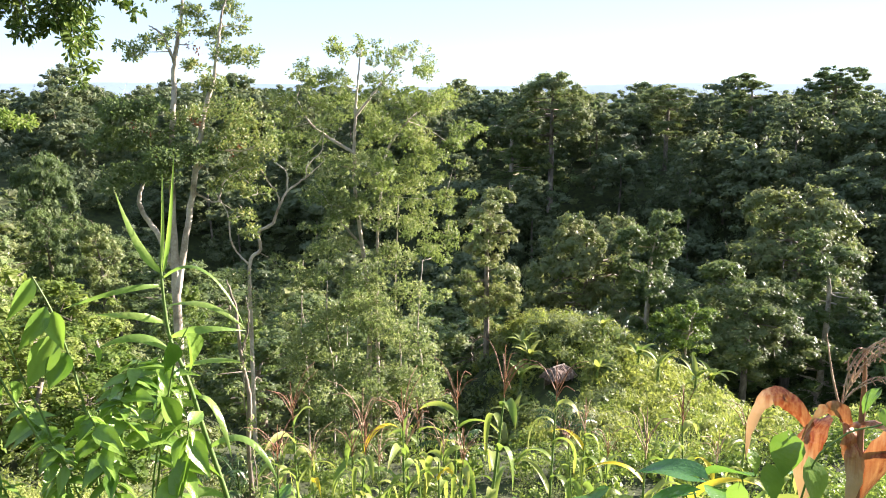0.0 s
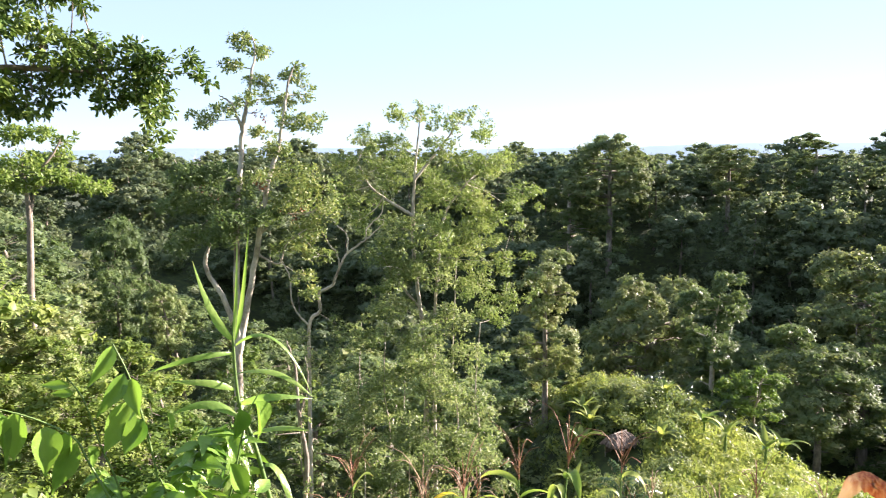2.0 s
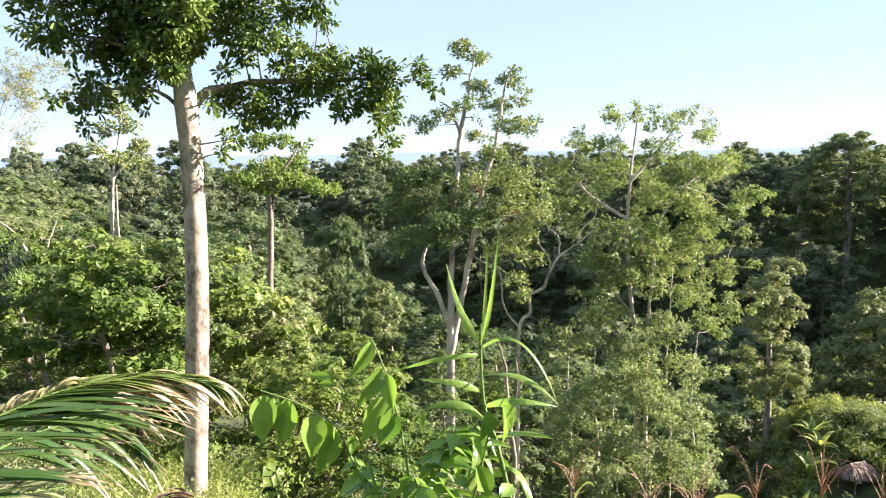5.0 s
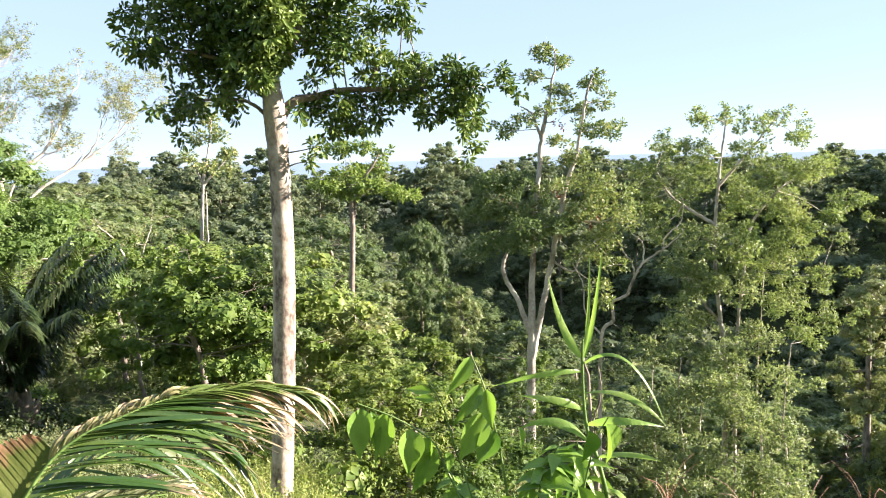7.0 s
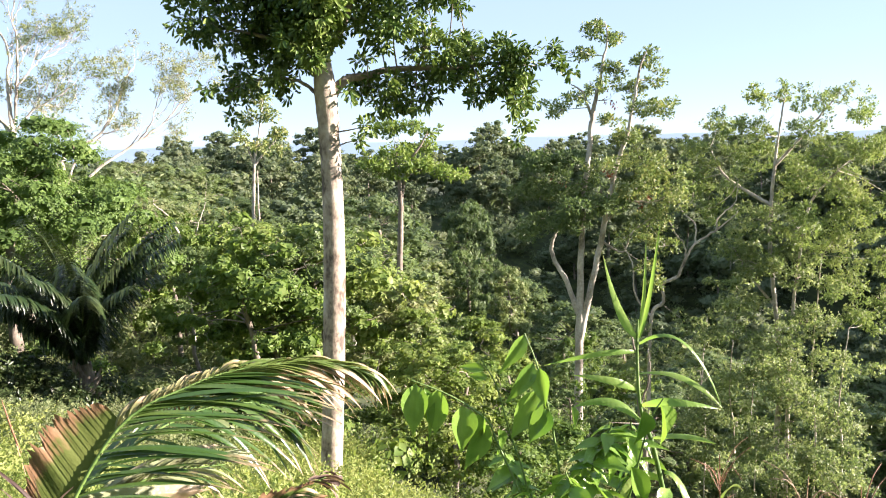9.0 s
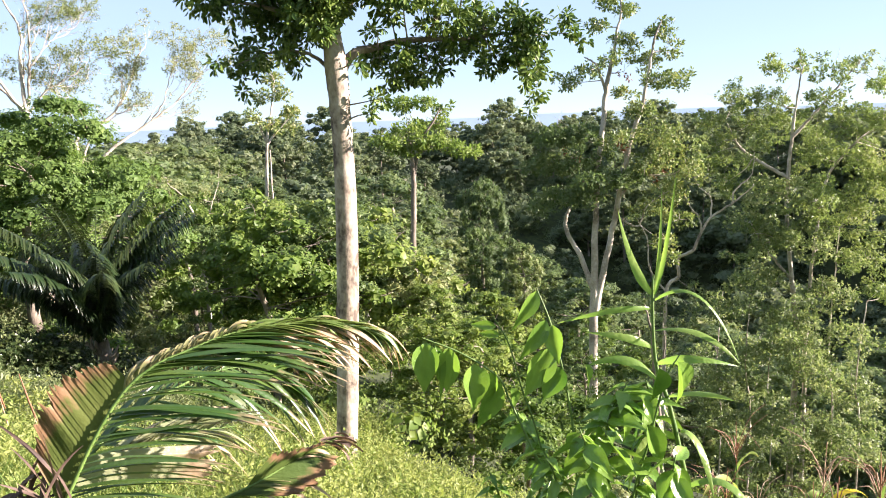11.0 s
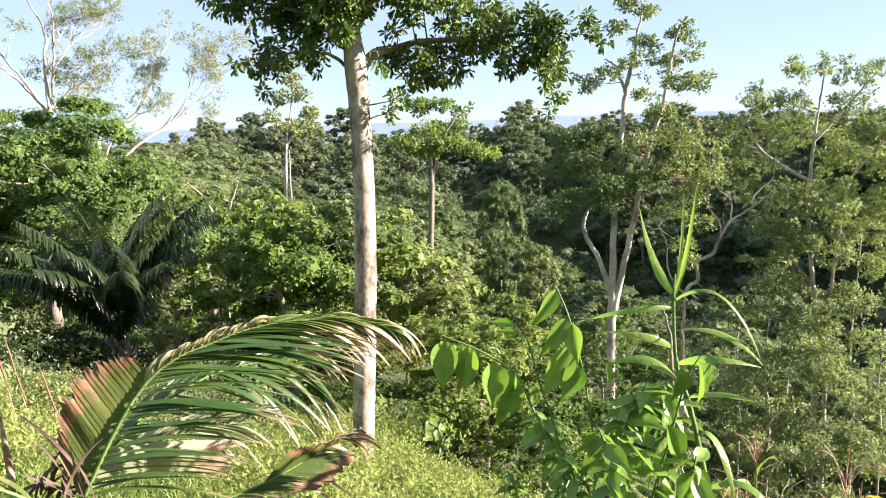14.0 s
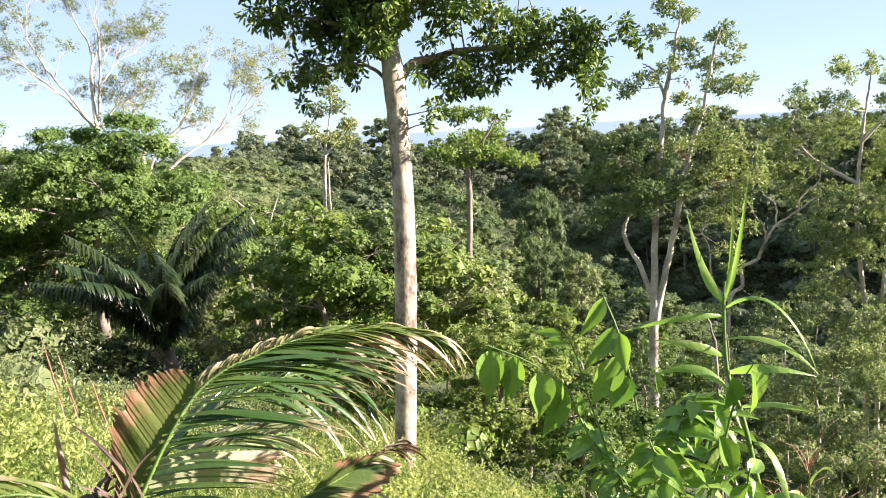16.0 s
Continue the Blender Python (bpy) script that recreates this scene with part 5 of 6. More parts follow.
for stem, a0, a1, b0, b1, wide, tilt in ((arch, -0.48, 1.91, -0.49, 1.74, 0.085, 0.1), (arch, -0.45, 1.9, -0.42, 1.71, 0.04, 0.9), (arch, -0.4, 1.89, -0.42, 1.72, 0.085, -0.1), (arch, -0.32, 1.83, -0.32, 1.67, 0.085, 0.3), (arch, -0.25, 1.8, -0.27, 1.69, 0.056, -0.4),
                                         (arch, -0.23, 1.76, -0.32, 1.58, 0.066, 0.2), (tall, 0.36, 1.82, 0.39, 1.66, 0.085, 0.9), (tall, 0.3, 1.8, 0.29, 1.66, 0.07, 0.5), (tall, 0.18, 1.64, 0.19, 1.54, 0.05, 0.8), (tall, 0.26, 1.6, 0.32, 1.42, 0.07, 0.4)):
    hang_leaf(stem, (a0, a1), (b0, b1), wide, LEAF_SHRUB, -0.03, tilt)
part("stem", tube([(0.1, 0.05, -0.2, 0.006), (0.2, 0.05, 1.1, 0.005), (0.28, 0, 1.55, 0.004), (0.33, 0, 1.75, 0.003), (0.37, -0.02, 1.84, 0.002)], 6, 20), STEM_GREEN, shrub, smooth=True)
leafy_stem(shrub, [(0.1, 0.05, -0.2), (0.12, 0.05, 1.0), (0.12, 0, 1.45), (0.14, 0, 1.62), (0.2, 0, 1.74)], 13, 0.5, (0, 2, 1), 0.5)
leafy_stem(shrub, [(0.1, 0.1, -0.2), (0.2, 0.12, 0.9), (0.26, 0.1, 1.35), (0.3, 0.1, 1.58), (0.28, 0.08, 1.72)], 13, 0.45, (1, 0, 2), 0.6)
leafy_stem(shrub, [(-0.05, 0.1, -0.2), (-0.08, 0.12, 0.9), (-0.1, 0.1, 1.3), (-0.12, 0.1, 1.5), (-0.18, 0.08, 1.62)], 12, 0.45, (0, 2, 3, 1), 0.7, 0.9)
leafy_stem(shrub, [(0.0, -0.1, -0.2), (0.06, -0.14, 0.9), (0.08, -0.15, 1.3), (0.06, -0.15, 1.5), (0.02, -0.15, 1.64)], 12, 0.5, (0, 2, 1, 0), 0.6)
leafy_stem(shrub, [(-0.1, 0.0, -0.2), (-0.1, -0.1, 0.9), (-0.08, -0.15, 1.25), (-0.06, -0.15, 1.45), (-0.1, -0.15, 1.57)], 11, 0.5, (2, 0, 3, 1), 0.6, 0.85)
leafy_stem(shrub, [(0.15, 0.0, -0.2), (0.2, -0.05, 0.8), (0.26, -0.1, 1.2), (0.32, -0.1, 1.4), (0.34, -0.1, 1.52)], 11, 0.45, (1, 0, 2), 0.7)
leafy_stem(shrub, [(-0.15, 0.0, -0.2), (-0.2, -0.05, 0.8), (-0.22, 0.0, 1.1), (-0.24, 0.0, 1.3), (-0.28, 0.0, 1.42)], 10, 0.5, (3, 1, 2), 0.7, 0.8)
side_shrub = thing("leafy_weed", "tangle of tall green leafy weeds beside the shrub", "weed", site(-1.75, 2.35))
for k in range(14):
    x, y, top = rng.uniform(-0.45, 0.55), rng.uniform(-0.2, 0.5), rng.uniform(0.6, 1.15)
    leafy_stem(side_shrub, [(x, y, -0.2), (x + rng.normal(0, 0.05), y, top * 0.5), (x + rng.normal(0, 0.12), y, top * 0.85), (x + rng.normal(0, 0.2), y, top)], 13, 0.3, (2, 3, 3, 1), 0.4, 0.5)

# ---- the maize field ----


def maize(seed, tall, green, tassel=True, bent=1.0):
    r4 = np.random.default_rng(seed)
    ob = thing("maize_plant", "ripening maize plant with arching yellow-green leaves and dry tassel", "maize", group="maize in the field")
    lean = r4.normal(0, 0.05, 2)
    part("stalk", tube([(0, 0, -0.2, 0.013), (lean[0] * 0.5, lean[1] * 0.5, tall * 0.5, 0.011), (lean[0], lean[1], tall, 0.006)], 7, 12), STEM_GREEN, ob, smooth=True)
    n = 8
    for k in range(n):
        h = tall * (0.3 + 0.66 * k / (n - 1))
        a = k * 3.3 + r4.uniform(-0.4, 0.4)
        part("leaf", blade((lean[0] * h / tall, lean[1] * h / tall, h), (math.cos(a), math.sin(a), r4.uniform(0.9, 2.4)), r4.uniform(0.36, 0.6) * (0.7 if k == n - 1 else 1), r4.uniform(0.05, 0.08), r4.uniform(0.8, 3.2) * bent, 12, 0.2, r4.uniform(-0.8, 0.8), 0.5, r4.uniform(-0.8, 0.8)),
             LEAF_YELLOW if (k, green) == (6, False) else LEAF_CORN, ob)
    if tassel:
        spikes = [tube([(lean[0], lean[1], tall - 0.02, 0.005), (lean[0], lean[1], tall + 0.12, 0.004), (lean[0] + 0.01, lean[1], tall + 0.36, 0.003)], 5, 6)]
        for k in range(7):
            a, t = r4.uniform(0, 6.28), r4.uniform(0.12, 0.3)
            z = tall + 0.02 + 0.02 * k
            spikes.append(tube([(lean[0], lean[1], z, 0.004), (lean[0] + t * 0.45 * math.cos(a), lean[1] + t * 0.45 * math.sin(a), z + t * 0.8, 0.0035), (lean[0] + t * math.cos(a), lean[1] + t * math.sin(a), z + t * r4.uniform(0.5, 1.2), 0.002)], 4, 6))
        part("tassel", join(spikes), STEM_RED if seed % 2 else STRAW, ob, "dry brown tassel")
    return ob


MAIZE = [maize(1, 1.55, True), maize(2, 1.4, False), maize(3, 1.65, True, True, 1.3), maize(4, 1.25, True), maize(5, 1.1, False, False)]
spots = [(0.24, 4.65, 2, 1.0), (-1.2, 5.8, 0, 0.95), (-0.62, 5.45, 1, 1.0), (0.08, 5.95, 0, 1.0), (0.82, 5.5, 2, 0.95), (1.2, 4.2, 1, 0.9), (1.5, 4.1, 4, 1.0), (-0.25, 5.5, 3, 1.0), (-0.02, 5.3, 4, 1.0)]
r5 = np.random.default_rng(8)
for _ in range(22):
    spots.append((r5.uniform(-2.0, 3.4), r5.uniform(4.2, 7.6), int(r5.integers(0, 5)), r5.uniform(0.65, 0.95)))
first = set()
for x, y, k, s in spots:
    m = Matrix.Translation((x, y, float(height(x, y)))) @ Matrix.Rotation(r5.uniform(0, 6.28), 4, "Z") @ Matrix.Scale(s, 4)
    if k in first:
        copy_thing(MAIZE[k], m @ Matrix.Scale(1 / MAIZE[k].matrix_basis.to_scale().x, 4))
    else:
        first.add(k)
        MAIZE[k].matrix_world = m

# The withered maize plant at the near edge of the field
dry = thing("withered_maize_plant", "withered maize plant with russet leaves and drooping tassel", "maize", site(0.85, 1.55))
part("stalk", tube([(0.09, 0, -0.2, 0.012), (0.08, 0, 0.8, 0.011), (0.064, 0, 1.4, 0.009), (0.058, 0, 1.55, 0.007), (0.054, 0, 1.66, 0.005), (0.05, 0, 1.72, 0.003)], 8, 20), STEM_RED, dry, smooth=True)
for a0, a1, m0, m1, b0, b1, wide, roll in ((-0.03, 1.52, -0.125, 1.605, -0.165, 1.45, 0.05, 0.5), (0.0, 1.58, -0.045, 1.5, -0.02, 1.34, 0.075, -0.4), (0.02, 1.58, 0.06, 1.5, 0.04, 1.36, 0.06, 0.5), (0.04, 1.57, -0.01, 1.6, -0.05, 1.53, 0.04, 0.9), (0.06, 1.36, 0.115, 1.55, 0.16, 1.63, 0.075, -0.2),
                                           (0.03, 1.56, 0.09, 1.585, 0.15, 1.55, 0.032, 0.2), (0.06, 1.5, 0.15, 1.52, 0.2, 1.34, 0.06, 0.3), (0.07, 1.3, 0.0, 1.36, -0.08, 1.2, 0.06, 0.2)):
    g = ribbon((a0, a1), (m0, m1), (b0, b1), wide * 0.92, -0.02, -0.04, roll)
    part("leaf", (g[0] + np.cumsum(rng.normal(0, 0.001, g[0].shape), 0) * 0.5 + rng.normal(0, 0.0014, g[0].shape), g[1], g[2]), LEAF_RUSSET, dry, smooth=True)
for a0, a1, m0, m1, b0, b1, wide in ((0.07, 1.25, -0.08, 1.36, -0.2, 1.2, 0.07), (0.08, 1.1, 0.2, 1.25, 0.32, 1.1, 0.07)):
    part("leaf", ribbon((a0, a1), (m0, m1), (b0, b1), wide, -0.05, -0.1, 0.2), LEAF_CORN, dry, smooth=True)
plume = []
for k in range(12):
    f = k / 11
    b = np.array([0.012 + 0.02 * f, 0, 1.6 + 0.07 * f])
    way = np.array([rng.uniform(-0.02, 0.06), rng.normal(0, 0.04), rng.uniform(0.07, 0.13)])
    line = [(*b, 0.0014), (*(b + way * 0.6), 0.0012), (*(b + way * 1.1 + [0.03, 0, 0.0]), 0.001), (*(b + way * 1.2 + [rng.uniform(0.06, 0.12), 0, -rng.uniform(0.0, 0.06)]), 0.0006)]
    plume.append(tube(line, 4, 12))
    for q in curve(line, 26)[4:, :3]:
        e = q + rng.normal(0, 1, 3) * [0.004, 0.004, 0.003] + [0, 0, -0.004]
        plume.append(tube([(*q, 0.0006), (*((q + e) / 2), 0.0016), (*e, 0.0005)], 4, 3))
plume.append(tube([(0.03, 0, 1.55, 0.003), (-0.005, 0, 1.66, 0.0025), (-0.028, 0, 1.765, 0.0012)], 5, 8))
part("tassel", join(plume), STRAW, dry, "dry seeded tassel")
HEART = mesh_data("leaf", *ovate(0.075, 0.065, 6, 0.2, 0.3, 1.0)[:2], LEAF_SHRUB, True)
vine = thing("bean_vine", "green bean vine with heart-shaped leaves twining on withered maize", "vine", site(0.85, 1.5))
part("stem", tube([(-0.12, 0, -0.1, 0.003), (-0.1, -0.03, 0.9, 0.003), (-0.06, -0.05, 1.42, 0.0025), (0.0, -0.04, 1.55, 0.002), (0.08, -0.02, 1.6, 0.002), (0.06, 0.02, 1.7, 0.002)], 5, 30), STEM_GREEN, vine, smooth=True)
for x, z, q in ((-0.1, 1.52, 1.1), (-0.05, 1.47, 1.2), (-0.13, 1.44, 0.9), (-0.04, 1.38, 1.2), (0.05, 1.66, 0.7), (0.07, 1.62, 0.5), (-0.01, 1.36, 0.9), (-0.15, 1.35, 1.0), (0.1, 1.5, 0.7), (-0.17, 1.47, 0.6), (-0.11, 1.36, 1.0), (-0.07, 1.29, 0.9), (-0.19, 1.38, 0.8)):
    leaf = new("leaf", HEART)
    leaf.parent = vine
    leaf.matrix_local = turn_to((x, -0.05, z), (rng.normal(0, 0.4), -0.35, -0.7), rng.uniform(-0.5, 0.5)) @ Matrix.Scale(q * 0.95, 4)


def broad_leaf_plant(seed, at, tall, n):
    r4 = np.random.default_rng(seed)
    ob = thing("broad_leaf_plant", "low plant with big glossy heart-shaped leaves", "taro plant", site(*at), group="taro in the field")
    for k in range(n):
        a, h = k * 2.4 + r4.uniform(-0.4, 0.4), tall * r4.uniform(0.6, 1.0)
        e = (math.cos(a) * 0.22, math.sin(a) * 0.22, h)
        stalk = part("stalk", tube([(0, 0, -0.1, 0.01), (e[0] * 0.4, e[1] * 0.4, h * 0.6, 0.008), (*e, 0.005)], 6, 10), STEM_GREEN, ob, smooth=True)
        leaf = part("leaf", ovate(0.3 * r4.uniform(0.8, 1.1), 0.22, 8, 0.25, 0.3, 1.0), LEAF_TARO, stalk, smooth=True)
        leaf.matrix_local = turn_to(e, (math.cos(a), math.sin(a), r4.uniform(-0.6, 0.1)), r4.uniform(-0.4, 0.4))
    return ob


for k, (x, y, h) in enumerate(((0.72, 3.1, 1.1), (1.05, 2.9, 1.15), (1.35, 3.2, 1.2), (0.35, 3.6, 1.0), (1.7, 3.5, 1.2), (-0.3, 4.4, 0.9), (0.9, 3.9, 1.0), (-0.9, 4.6, 0.9), (1.5, 2.6, 1.1))):
    broad_leaf_plant(30 + k, (x, y), h, 7)

# ---- the knoll: hut and garden plants ----
HUT = (6.8, 42.3)
hut = thing("thatched_hut", "small field hut with weathered grey-brown thatched roof", "hut", pose(HUT[0], HUT[1], float(height(*HUT)) - 0.1, 0, 0, 40) @ Matrix.Scale(0.72, 4))
for sx in (-0.9, 0.9):
    for sy in (-0.7, 0.7):
        part("post", tube([(sx, sy, -0.5, 0.05), (sx, sy, 1.0, 0.045)], 7, 4), BARK_GREY, hut, smooth=True)
for side in range(4):
    n = 13 if side < 2 else 9
    turn = Matrix.Rotation(math.pi * side if side < 2 else math.pi * (side - 1.5), 4, "Z")
    for k in range(n):
        x = (-1.0 + 2.0 * k / (n - 1)) if side < 2 else (-0.75 + 1.5 * k / (n - 1))
        top = (min(max(x, -0.55), 0.55), 0.03, 1.75) if side < 2 else (0.1 * x, 0.55, 1.74)
        low = (x * 1.15, 1.05 if side < 2 else 1.3, 0.85 + rng.normal(0, 0.05))
        mid = [(a + b) / 2 for a, b in zip(top, low)]
        g = join([tube([(*top, 0.05), (mid[0] + rng.normal(0, 0.03), mid[1], mid[2] + 0.06, 0.11), (*low, 0.06)], 6, 7, 0.012)])
        part("thatch", g, THATCH, hut).matrix_local = turn
part("ridge_pole", tube([(-0.7, 0, 1.78, 0.07), (0.7, 0, 1.78, 0.07)], 7, 6, 0.01), BARK_GREY, hut, smooth=True)
part("back_wall", (np.array([(-0.9, 0.7, 0), (0.9, 0.7, 0), (0.9, 0.7, 0.95), (-0.9, 0.7, 0.95), (-0.9, 0.76, 0), (0.9, 0.76, 0), (0.9, 0.76, 0.95), (-0.9, 0.76, 0.95)]), np.array([(0, 1, 2, 3), (4, 7, 6, 5), (0, 4, 5, 1), (3, 2, 6, 7), (0, 3, 7, 4), (1, 5, 6, 2)])), THATCH, hut)


def banana(at, tall, seed):
    r4 = np.random.default_rng(seed)
    ob = thing("banana_plant", "banana plant with broad ragged green leaves", "banana plant", site(*at), group="bananas on the knoll")
    part("stem", tube([(0, 0, -0.3, 0.1), (0.03, 0, tall * 0.6, 0.06)], 8, 5), STEM_GREEN, ob, smooth=True)
    for k in range(7):
        a = k * 2.4 + r4.uniform(-0.3, 0.3)
        part("leaf", blade((0.03, 0, tall * 0.55), (math.cos(a), math.sin(a), r4.uniform(0.9, 2.5)), tall * r4.uniform(0.55, 0.8), 0.34, r4.uniform(0.5, 1.2), 10, 0.2, 0, 0.4), LEAF_KNOLL, ob)


for k, (x, y, h) in enumerate(((5.3, 44.0, 2.2), (4.6, 42.6, 2.4), (5.0, 45.5, 2.0), (11.5, 42.5, 2.3), (12.2, 40.8, 2.6), (13.8, 39.2, 2.4), (10.2, 46.5, 1.8), (8.8, 41.2, 1.9), (3.9, 39.5, 2.6), (15.1, 40.4, 2.2), (3.2, 36.5, 2.8))):
    banana((x, y), h, 60 + k)
plant(BUSHES, 1, 16.2, 48.2, 5.2, 1.0)
plant(BUSHES, 0, 0.6, 42.0, 4.0, 0.4)
for x, y, h in ((-8.1, 14.0, 3.6), (-7.1, 14.8, 3.2), (-9.2, 14.6, 3.9), (-6.2, 15.6, 3.0), (-7.9, 16.6, 4.4), (-10.3, 15.6, 4.6), (-9.0, 17.8, 5.2), (-12.6, 12.8, 5.0), (-11.4, 14.1, 5.6), (-13.6, 14.3, 5.8), (-12.4, 15.4, 6.0)):
    plant(BUSHES, int(-x * 3), x, y, h, x)
plant(SPREADING, 0, -22.9, 13.6, 7.2, 0.5)
plant(SPREADING, 0, -24.6, 8.6, 6.8, 2.5)
plant(SPREADING, 0, -28.5, 17.0, 7.6, 4.0)

for proto in GIANTS + KINDS + KINDS_FAR + BUSHES + SPREADING:
    if id(proto) not in used:
        for o in list(proto.children_recursive) + [proto]:
            bpy.data.objects.remove(o)

# A dead creeper-clad stem and a leafless bush
hero_tree("dead_tree", "thin dead stem wrapped in dry creepers", (-5.75, 21.0), [[(0.0, -0.5, 0.090), (-0.05, 2.5, 0.072), (0.05, 4.0, 0.072), (-0.12, 5.4, 0.054), (-0.2, 6.8, 0.042), (-0.4, 7.7, 0.018)], [(-0.12, 5.4, 0.030), (0.15, 6.4, 0.021), (0.1, 7.2, 0.009)], [(0.15, 0, 0.018), (0.1, 2, 0.018), (-0.1, 4, 0.015), (0.05, 6, 0.009)]],
          [(0.0, 1.0, 0.4), (-0.1, 2.4, 0.3), (0.1, 3.3, 0.25), (-0.2, 4.2, 0.22), (0.0, 5.2, 0.2), (-0.2, 6.2, 0.15)], BARK_GREY, LEAF_VINE, 40, 6, 0.09, 0.6, 0.9, 0.4, 0.015, 0.2)
hero_tree("leafless_bush", "grey leafless branching bush among the regrowth", (-25.5, 22.5, -8.0),
          [[(0, -1, 0.08), (0, 3.0, 0.06), (-0.4, 5, 0.04), (-1.2, 6.0, 0.012)], [(0, 3, 0.05), (1.0, 4.6, 0.03), (2.2, 5.2, 0.012)], [(0, 3.4, 0.04), (0.5, 4.9, 0.025), (0.9, 5.9, 0.01)], [(-0.2, 4.2, 0.03), (-1.4, 4.9, 0.02), (-2.3, 5.1, 0.01)], [(0.9, 4.5, 0.025), (2.0, 4.7, 0.015), (2.6, 4.9, 0.01)]],
          [(-1.2, 6.0, 0.5), (2.2, 5.3, 0.5), (0.9, 6.0, 0.5), (-2.2, 5.2, 0.4), (0.2, 5.2, 0.6)], BARK_PALE, LEAF_BARE, 8, 4, 0.14, 0.4, 0.6, 0.2, 0.015, 1.0)

for x, y, h in ((-8.2, 4.0, 1.55), (-8.12, 4.1, 1.45), (-7.9, 4.3, 1.2)):
    reed = thing("dry_reed", "dry reddish-brown grass stalk with seed head", "reed", site(x, y), group="reeds in the grass")
    part("stem", tube([(0.2, 0, -0.1, 0.008), (0.08, 0, h * 0.6, 0.006), (0, 0, h, 0.004)], 5, 8), STRAW, reed)
    part("seed_head", tube([(0.11, 0, h * 0.55, 0.005), (0.06, 0, h * 0.72, 0.011), (0.02, 0, h * 0.9, 0.009), (-0.01, 0, h + 0.05, 0.003)], 6, 12, 0.0012), STEM_RED, reed)

# ---- low growth ----


def polar(n, a0, a1, r0, r1, seed, power=0.5):
    r4 = np.random.default_rng(seed)
    a, r = np.radians(r4.uniform(a0, a1, n)), r0 + (r1 - r0) * r4.uniform(0, 1, n) ** power
    return -np.sin(a) * r, np.cos(a) * r


def weeds(n, a0, a1, r0, r1, tall, leaves, length, seed, width=0.4):
    """Upright leafy weeds over a stretch of the slope."""
    x, y = polar(n, a0, a1, r0, r1, seed)
    h = tall * rng.uniform(0.35, 1.1, n)
    k = np.repeat(np.arange(n), leaves)
    f = rng.uniform(0.1, 1, len(k)) ** 0.7
    a = rng.uniform(0, 6.28, len(k))
    z = height(x, y)
    lean = rng.normal(0, 0.12, (n, 2))
    base = np.stack([x[k] + lean[k, 0] * f + rng.normal(0, 0.03, len(k)), y[k] + lean[k, 1] * f + rng.normal(0, 0.03, len(k)), z[k] + h[k] * f], 1)
    return leaf_cloud(base, np.stack([np.cos(a), np.sin(a), rng.uniform(-0.2, 0.8, len(k))], 1), length, width)


def grass(n, a0, a1, r0, r1, length, width, seed):
    """Grass blades: bent strips of four triangles."""
    x, y = polar(n, a0, a1, r0, r1, seed)
    b = np.stack([x, y, height(x, y) - 0.03], 1)
    a = rng.uniform(0, 6.28, n)
    o = np.stack([np.cos(a), np.sin(a), np.zeros(n)], 1)
    s = np.stack([-np.sin(a), np.cos(a), np.zeros(n)], 1) * width * 0.5
    L = (length * rng.uniform(0.5, 1.15, n))[:, None]
    k = rng.uniform(0.15, 0.6, n)[:, None]
    m, t = b + o * L * k * 0.4 + [0, 0, 1] * L * 0.6, b + o * L * k * 1.3 + [0, 0, 1] * L * (0.95 - 0.4 * k)
    v = np.stack([b - s, b + s, m - s * 0.8, m + s * 0.8, t], 1).reshape(-1, 3)
    i = np.arange(n)[:, None] * 5
    return v, np.concatenate([i + [0, 1, 3], i + [0, 3, 2], i + [2, 3, 4]], 1).reshape(-1, 3)


def thicket(n, a0, a1, r0, r1, low, high, sprays, length, seed, keep):
    """Bushy clumps that cover the ground."""
    x, y = polar(n, a0, a1, r0, r1, seed)
    cl = []
    for p, q in zip(x, y):
        if keep(p, q):
            r = rng.uniform(low, high)
            cl.append((p, q, float(height(p, q)) + r * rng.uniform(0.2, 0.9), r))
    return crown(cl, sprays, 5, length, 0.48, 0.8, 0.15, 0.35, core=0.55, plain=length > 0.12)


def on_knoll(x, y):
    return ((x - 10.5) / 10.5) ** 2 + ((y - 44) / 16.0) ** 2 < 1.05 and y > 27 and x > 2.6 + 0.12 * max(0, 46 - y)


def stuff(name, label, category, geo, mat):
    tagged(part(name, geo, mat), label, category, kind="stuff")


def near_weeds(n, a0, a1, r0, r1, low, high, tall, seed):
    """Leafy weeds in small mounded tufts of uneven height."""
    x, y = polar(n, a0, a1, r0, r1, seed)
    patch = 0.55 + 0.45 * np.sin(x * 1.3 + 1) * np.sin(y * 1.1 + 2)
    h = tall * patch * rng.uniform(0.15, 1.1, n) ** 1.3
    r = rng.uniform(low, high, n)
    return crown(list(zip(x, y, height(x, y) + h, r)), 70, 5, 0.058, 0.4, 1.1, 0.1, 0.5)


stuff("slope_weeds", "bright yellow-green leafy weeds covering the slope", "weeds", join([near_weeds(900, 22, 37, 2.8, 12, 0.12, 0.34, 0.7, 71), near_weeds(800, 36, 48, 2.8, 17.5, 0.12, 0.34, 0.7, 70), near_weeds(1700, 44, 86, 2.6, 11, 0.1, 0.28, 0.95, 81)])[:2], LEAF_WEED)
stuff("slope_grass", "fresh green grass on the slope", "grass", join([grass(12000, 12, 37, 2.2, 12, 0.42, 0.014, 72), grass(6000, 36, 48, 2.2, 18, 0.42, 0.014, 69), grass(18000, 46, 86, 2.2, 11, 0.75, 0.01, 83)])[:2], LEAF_WEED)
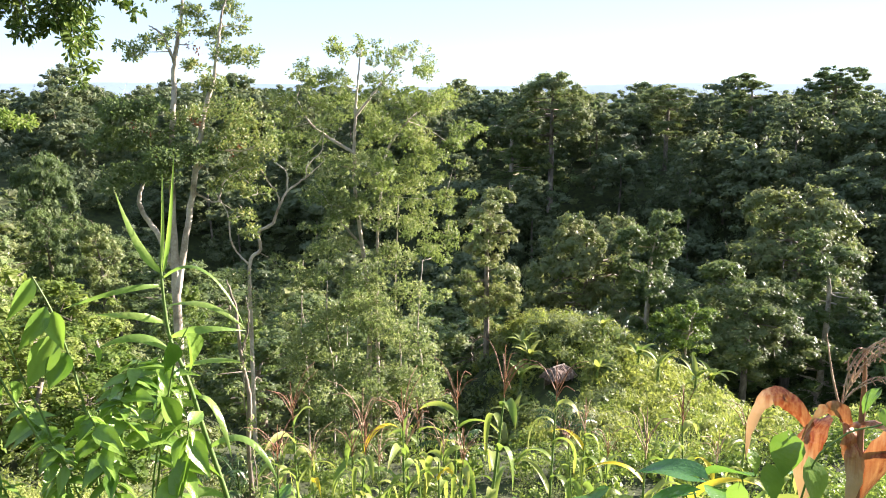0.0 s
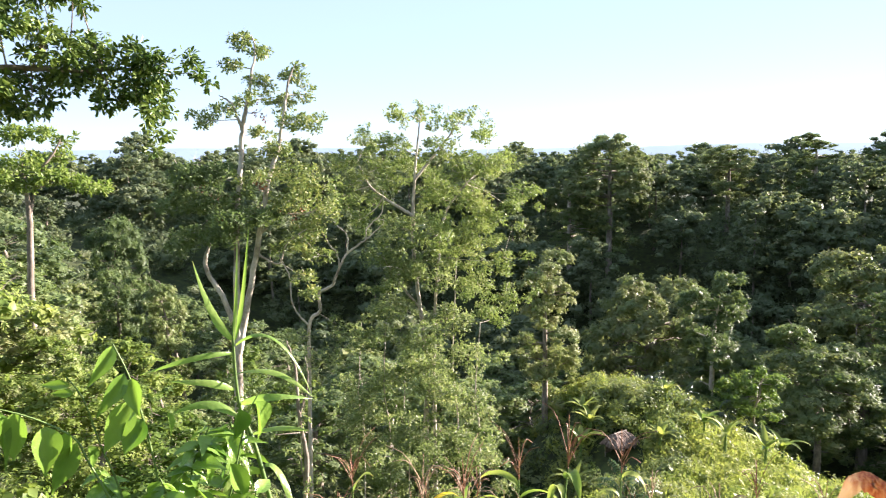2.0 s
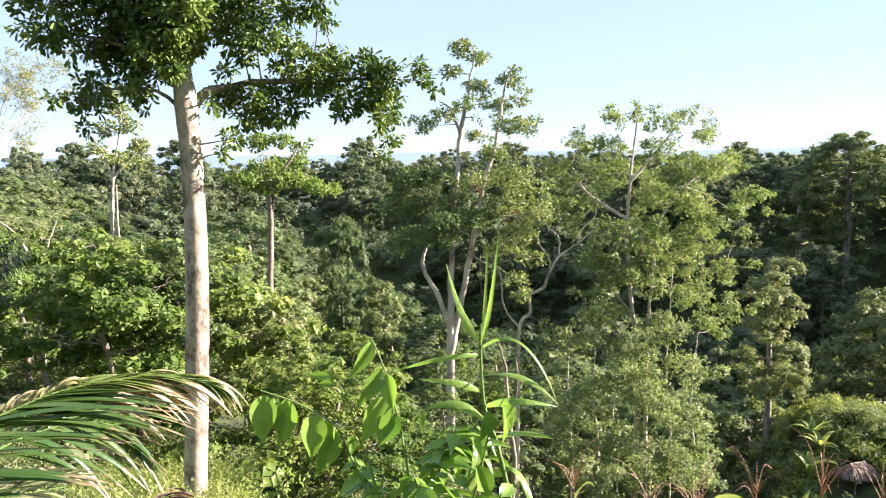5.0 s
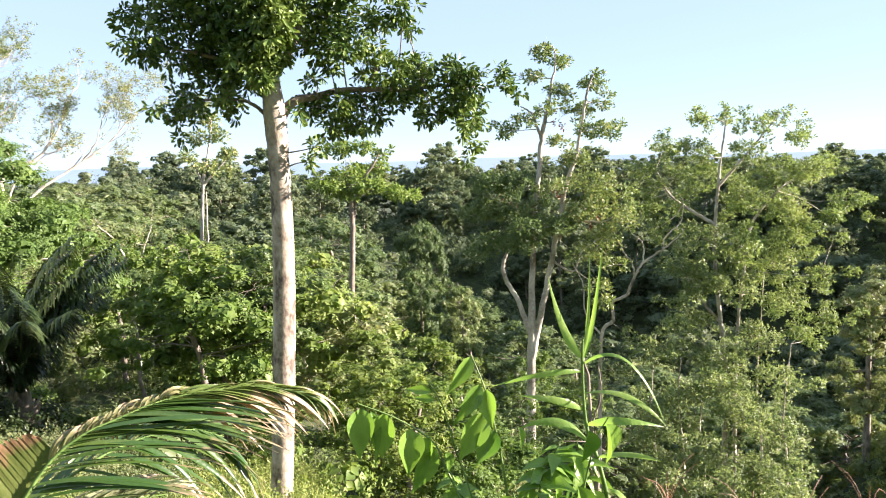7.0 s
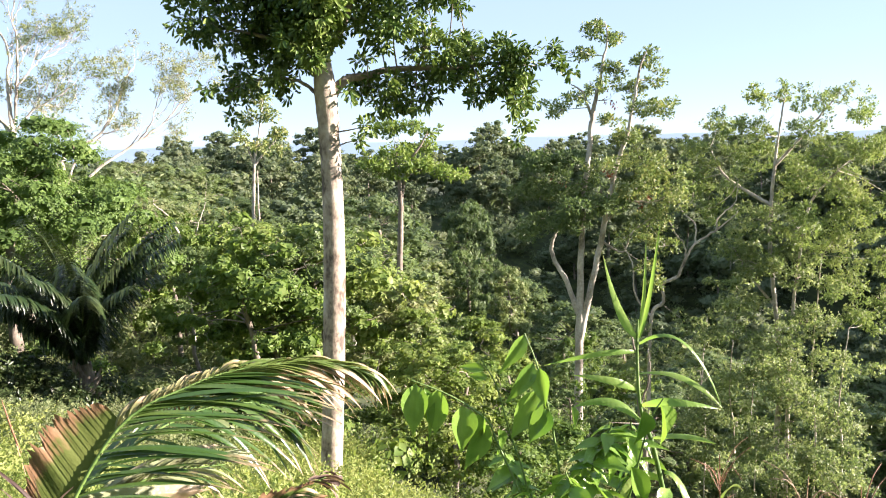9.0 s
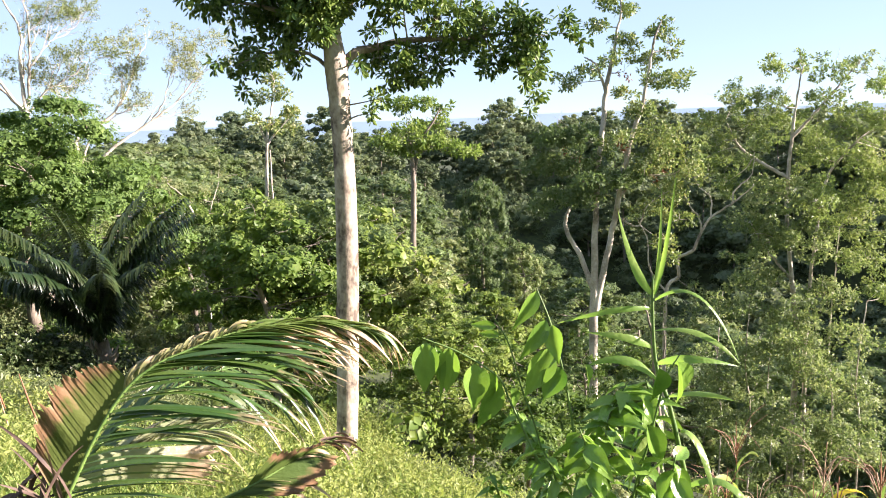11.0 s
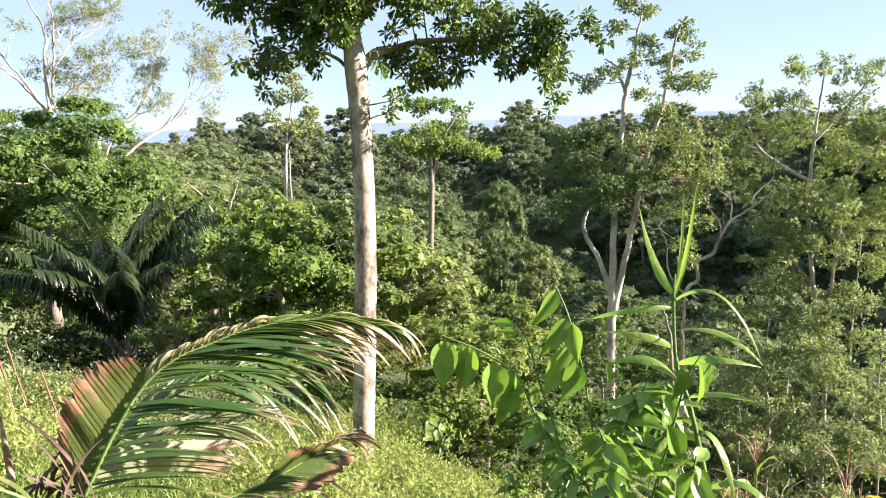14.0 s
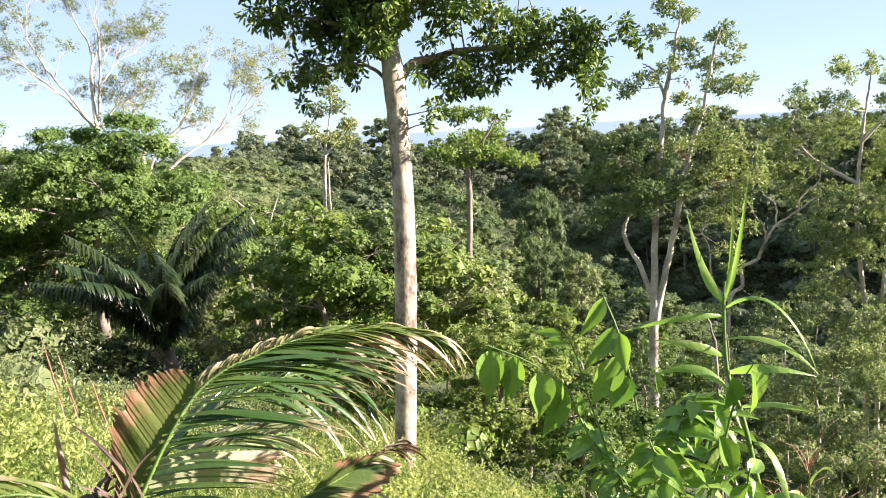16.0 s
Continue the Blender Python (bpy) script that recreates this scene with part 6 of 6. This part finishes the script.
stuff("field_weeds", "low green leafy weeds between maize plants", "weeds", join([weeds(3600, -32, 26, 2.6, 12, 0.4, 13, 0.08, 73, 0.5), near_weeds(1100, -36, 26, 3.0, 14, 0.12, 0.32, 0.35, 87)])[:2], LEAF_KNOLL)
stuff("field_grass", "green grass and weeds in the maize field", "grass", grass(7000, -34, 22, 2.0, 9, 0.4, 0.016, 74), LEAF_WEED)
stuff("undergrowth", "dense green undergrowth along the edge of the wood", "undergrowth", thicket(560, -34, 46, 12.5, 42, 0.5, 1.2, 30, 0.1, 75, lambda x, y: not on_knoll(x, y) and (not (-0.82 < x / y < 0.12 and math.hypot(x, y) > 13) or math.sin(x * 7.3 + y * 3.1) > 0.6) and math.hypot(x + 14.8, y - 9.6) > 4.2 and math.hypot(x, y) > np.interp(math.degrees(math.atan2(-x, y)), (-30, 0, 30, 45, 60, 80), (15, 15, 14, 14, 13, 13))), LEAF_BUSH)
# Leaf colour darker than the bush leaf, standing for shade under the trees
stuff("shade_growth", "undergrowth beneath the spreading trees, in a darker leaf colour for shade", "undergrowth", join([near_weeds(800, 46, 84, 10.5, 16.5, 0.2, 0.5, 0.6, 86), near_weeds(420, -16, 38, 12, 30, 0.25, 0.55, 0.5, 68), thicket(330, 44, 84, 12.6, 38, 0.4, 1.0, 24, 0.11, 85, lambda x, y: not on_knoll(x, y) and math.hypot(x + 14.8, y - 9.6) > 2.2 and math.hypot(x, y) > np.interp(math.degrees(math.atan2(-x, y)), (-30, 0, 30, 45, 60, 80), (15, 15, 14, 14, 13, 13)))])[:2], LEAF_FOREST)
stuff("wood_floor_growth", "tangled dark green growth on the floor of the wood", "undergrowth", thicket(900, -34, 62, 33, 90, 0.9, 2.0, 5, 0.28, 78, lambda x, y: not on_knoll(x, y)), LEAF_FOREST)
stuff("far_floor_growth", "low dark green growth under the far woods", "undergrowth", thicket(800, -34, 42, 88, 170, 1.6, 3.2, 1.8, 0.5, 79, lambda x, y: True), LEAF_FAR_HAZED)
# Added growth whose near-black leaf stands for the shadow round the palm
stuff("dark_ferns", "ferny growth round the feather palm, coloured dark to stand for shade", "ferns", thicket(95, 55, 70, 16.8, 20.5, 0.4, 0.8, 60, 0.1, 83, lambda x, y: math.hypot(x + 15.9, y - 10.7) > 0.6), LEAF_PALM_SHADED)
# Forest-leaf shrubs added on the left flank to stand for its shade
stuff("knoll_shrubs", "green shrubs on the left flank of the knoll, added to stand for its shade", "shrubs", thicket(240, -14, 3, 27, 50, 0.45, 0.95, 34, 0.13, 77, lambda x, y: on_knoll(x, y) and not (abs(x - HUT[0] + 0.2) < 1.8 and -4.2 < y - HUT[1] < 1.4)), LEAF_FOREST)
stuff("knoll_bushes", "low bushes and crops covering the knoll", "bushes", thicket(1700, -32, 0, 25, 60, 0.3, 0.8, 22, 0.14, 76, lambda x, y: on_knoll(x, y) and not (abs(x - HUT[0] + 0.2) < 1.5 and -3.2 < y - HUT[1] < 1.4)), LEAF_KNOLL)
stuff("knoll_grass", "sunlit yellow-green grass on the knoll", "grass", grass(26000, -27, -11, 30, 55, 0.75, 0.04, 77), LEAF_MEADOW)

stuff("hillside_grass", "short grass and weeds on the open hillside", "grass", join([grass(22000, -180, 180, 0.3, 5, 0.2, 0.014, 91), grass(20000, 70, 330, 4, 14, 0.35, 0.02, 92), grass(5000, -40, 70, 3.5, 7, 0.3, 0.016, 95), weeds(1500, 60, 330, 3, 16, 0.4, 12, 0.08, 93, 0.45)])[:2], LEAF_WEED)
stuff("hill_scrub", "low green scrub on the upper hillside", "scrub", thicket(420, 90, 290, 8, 45, 0.4, 1.0, 12, 0.2, 94, lambda x, y: y < -2), LEAF_BUSH)
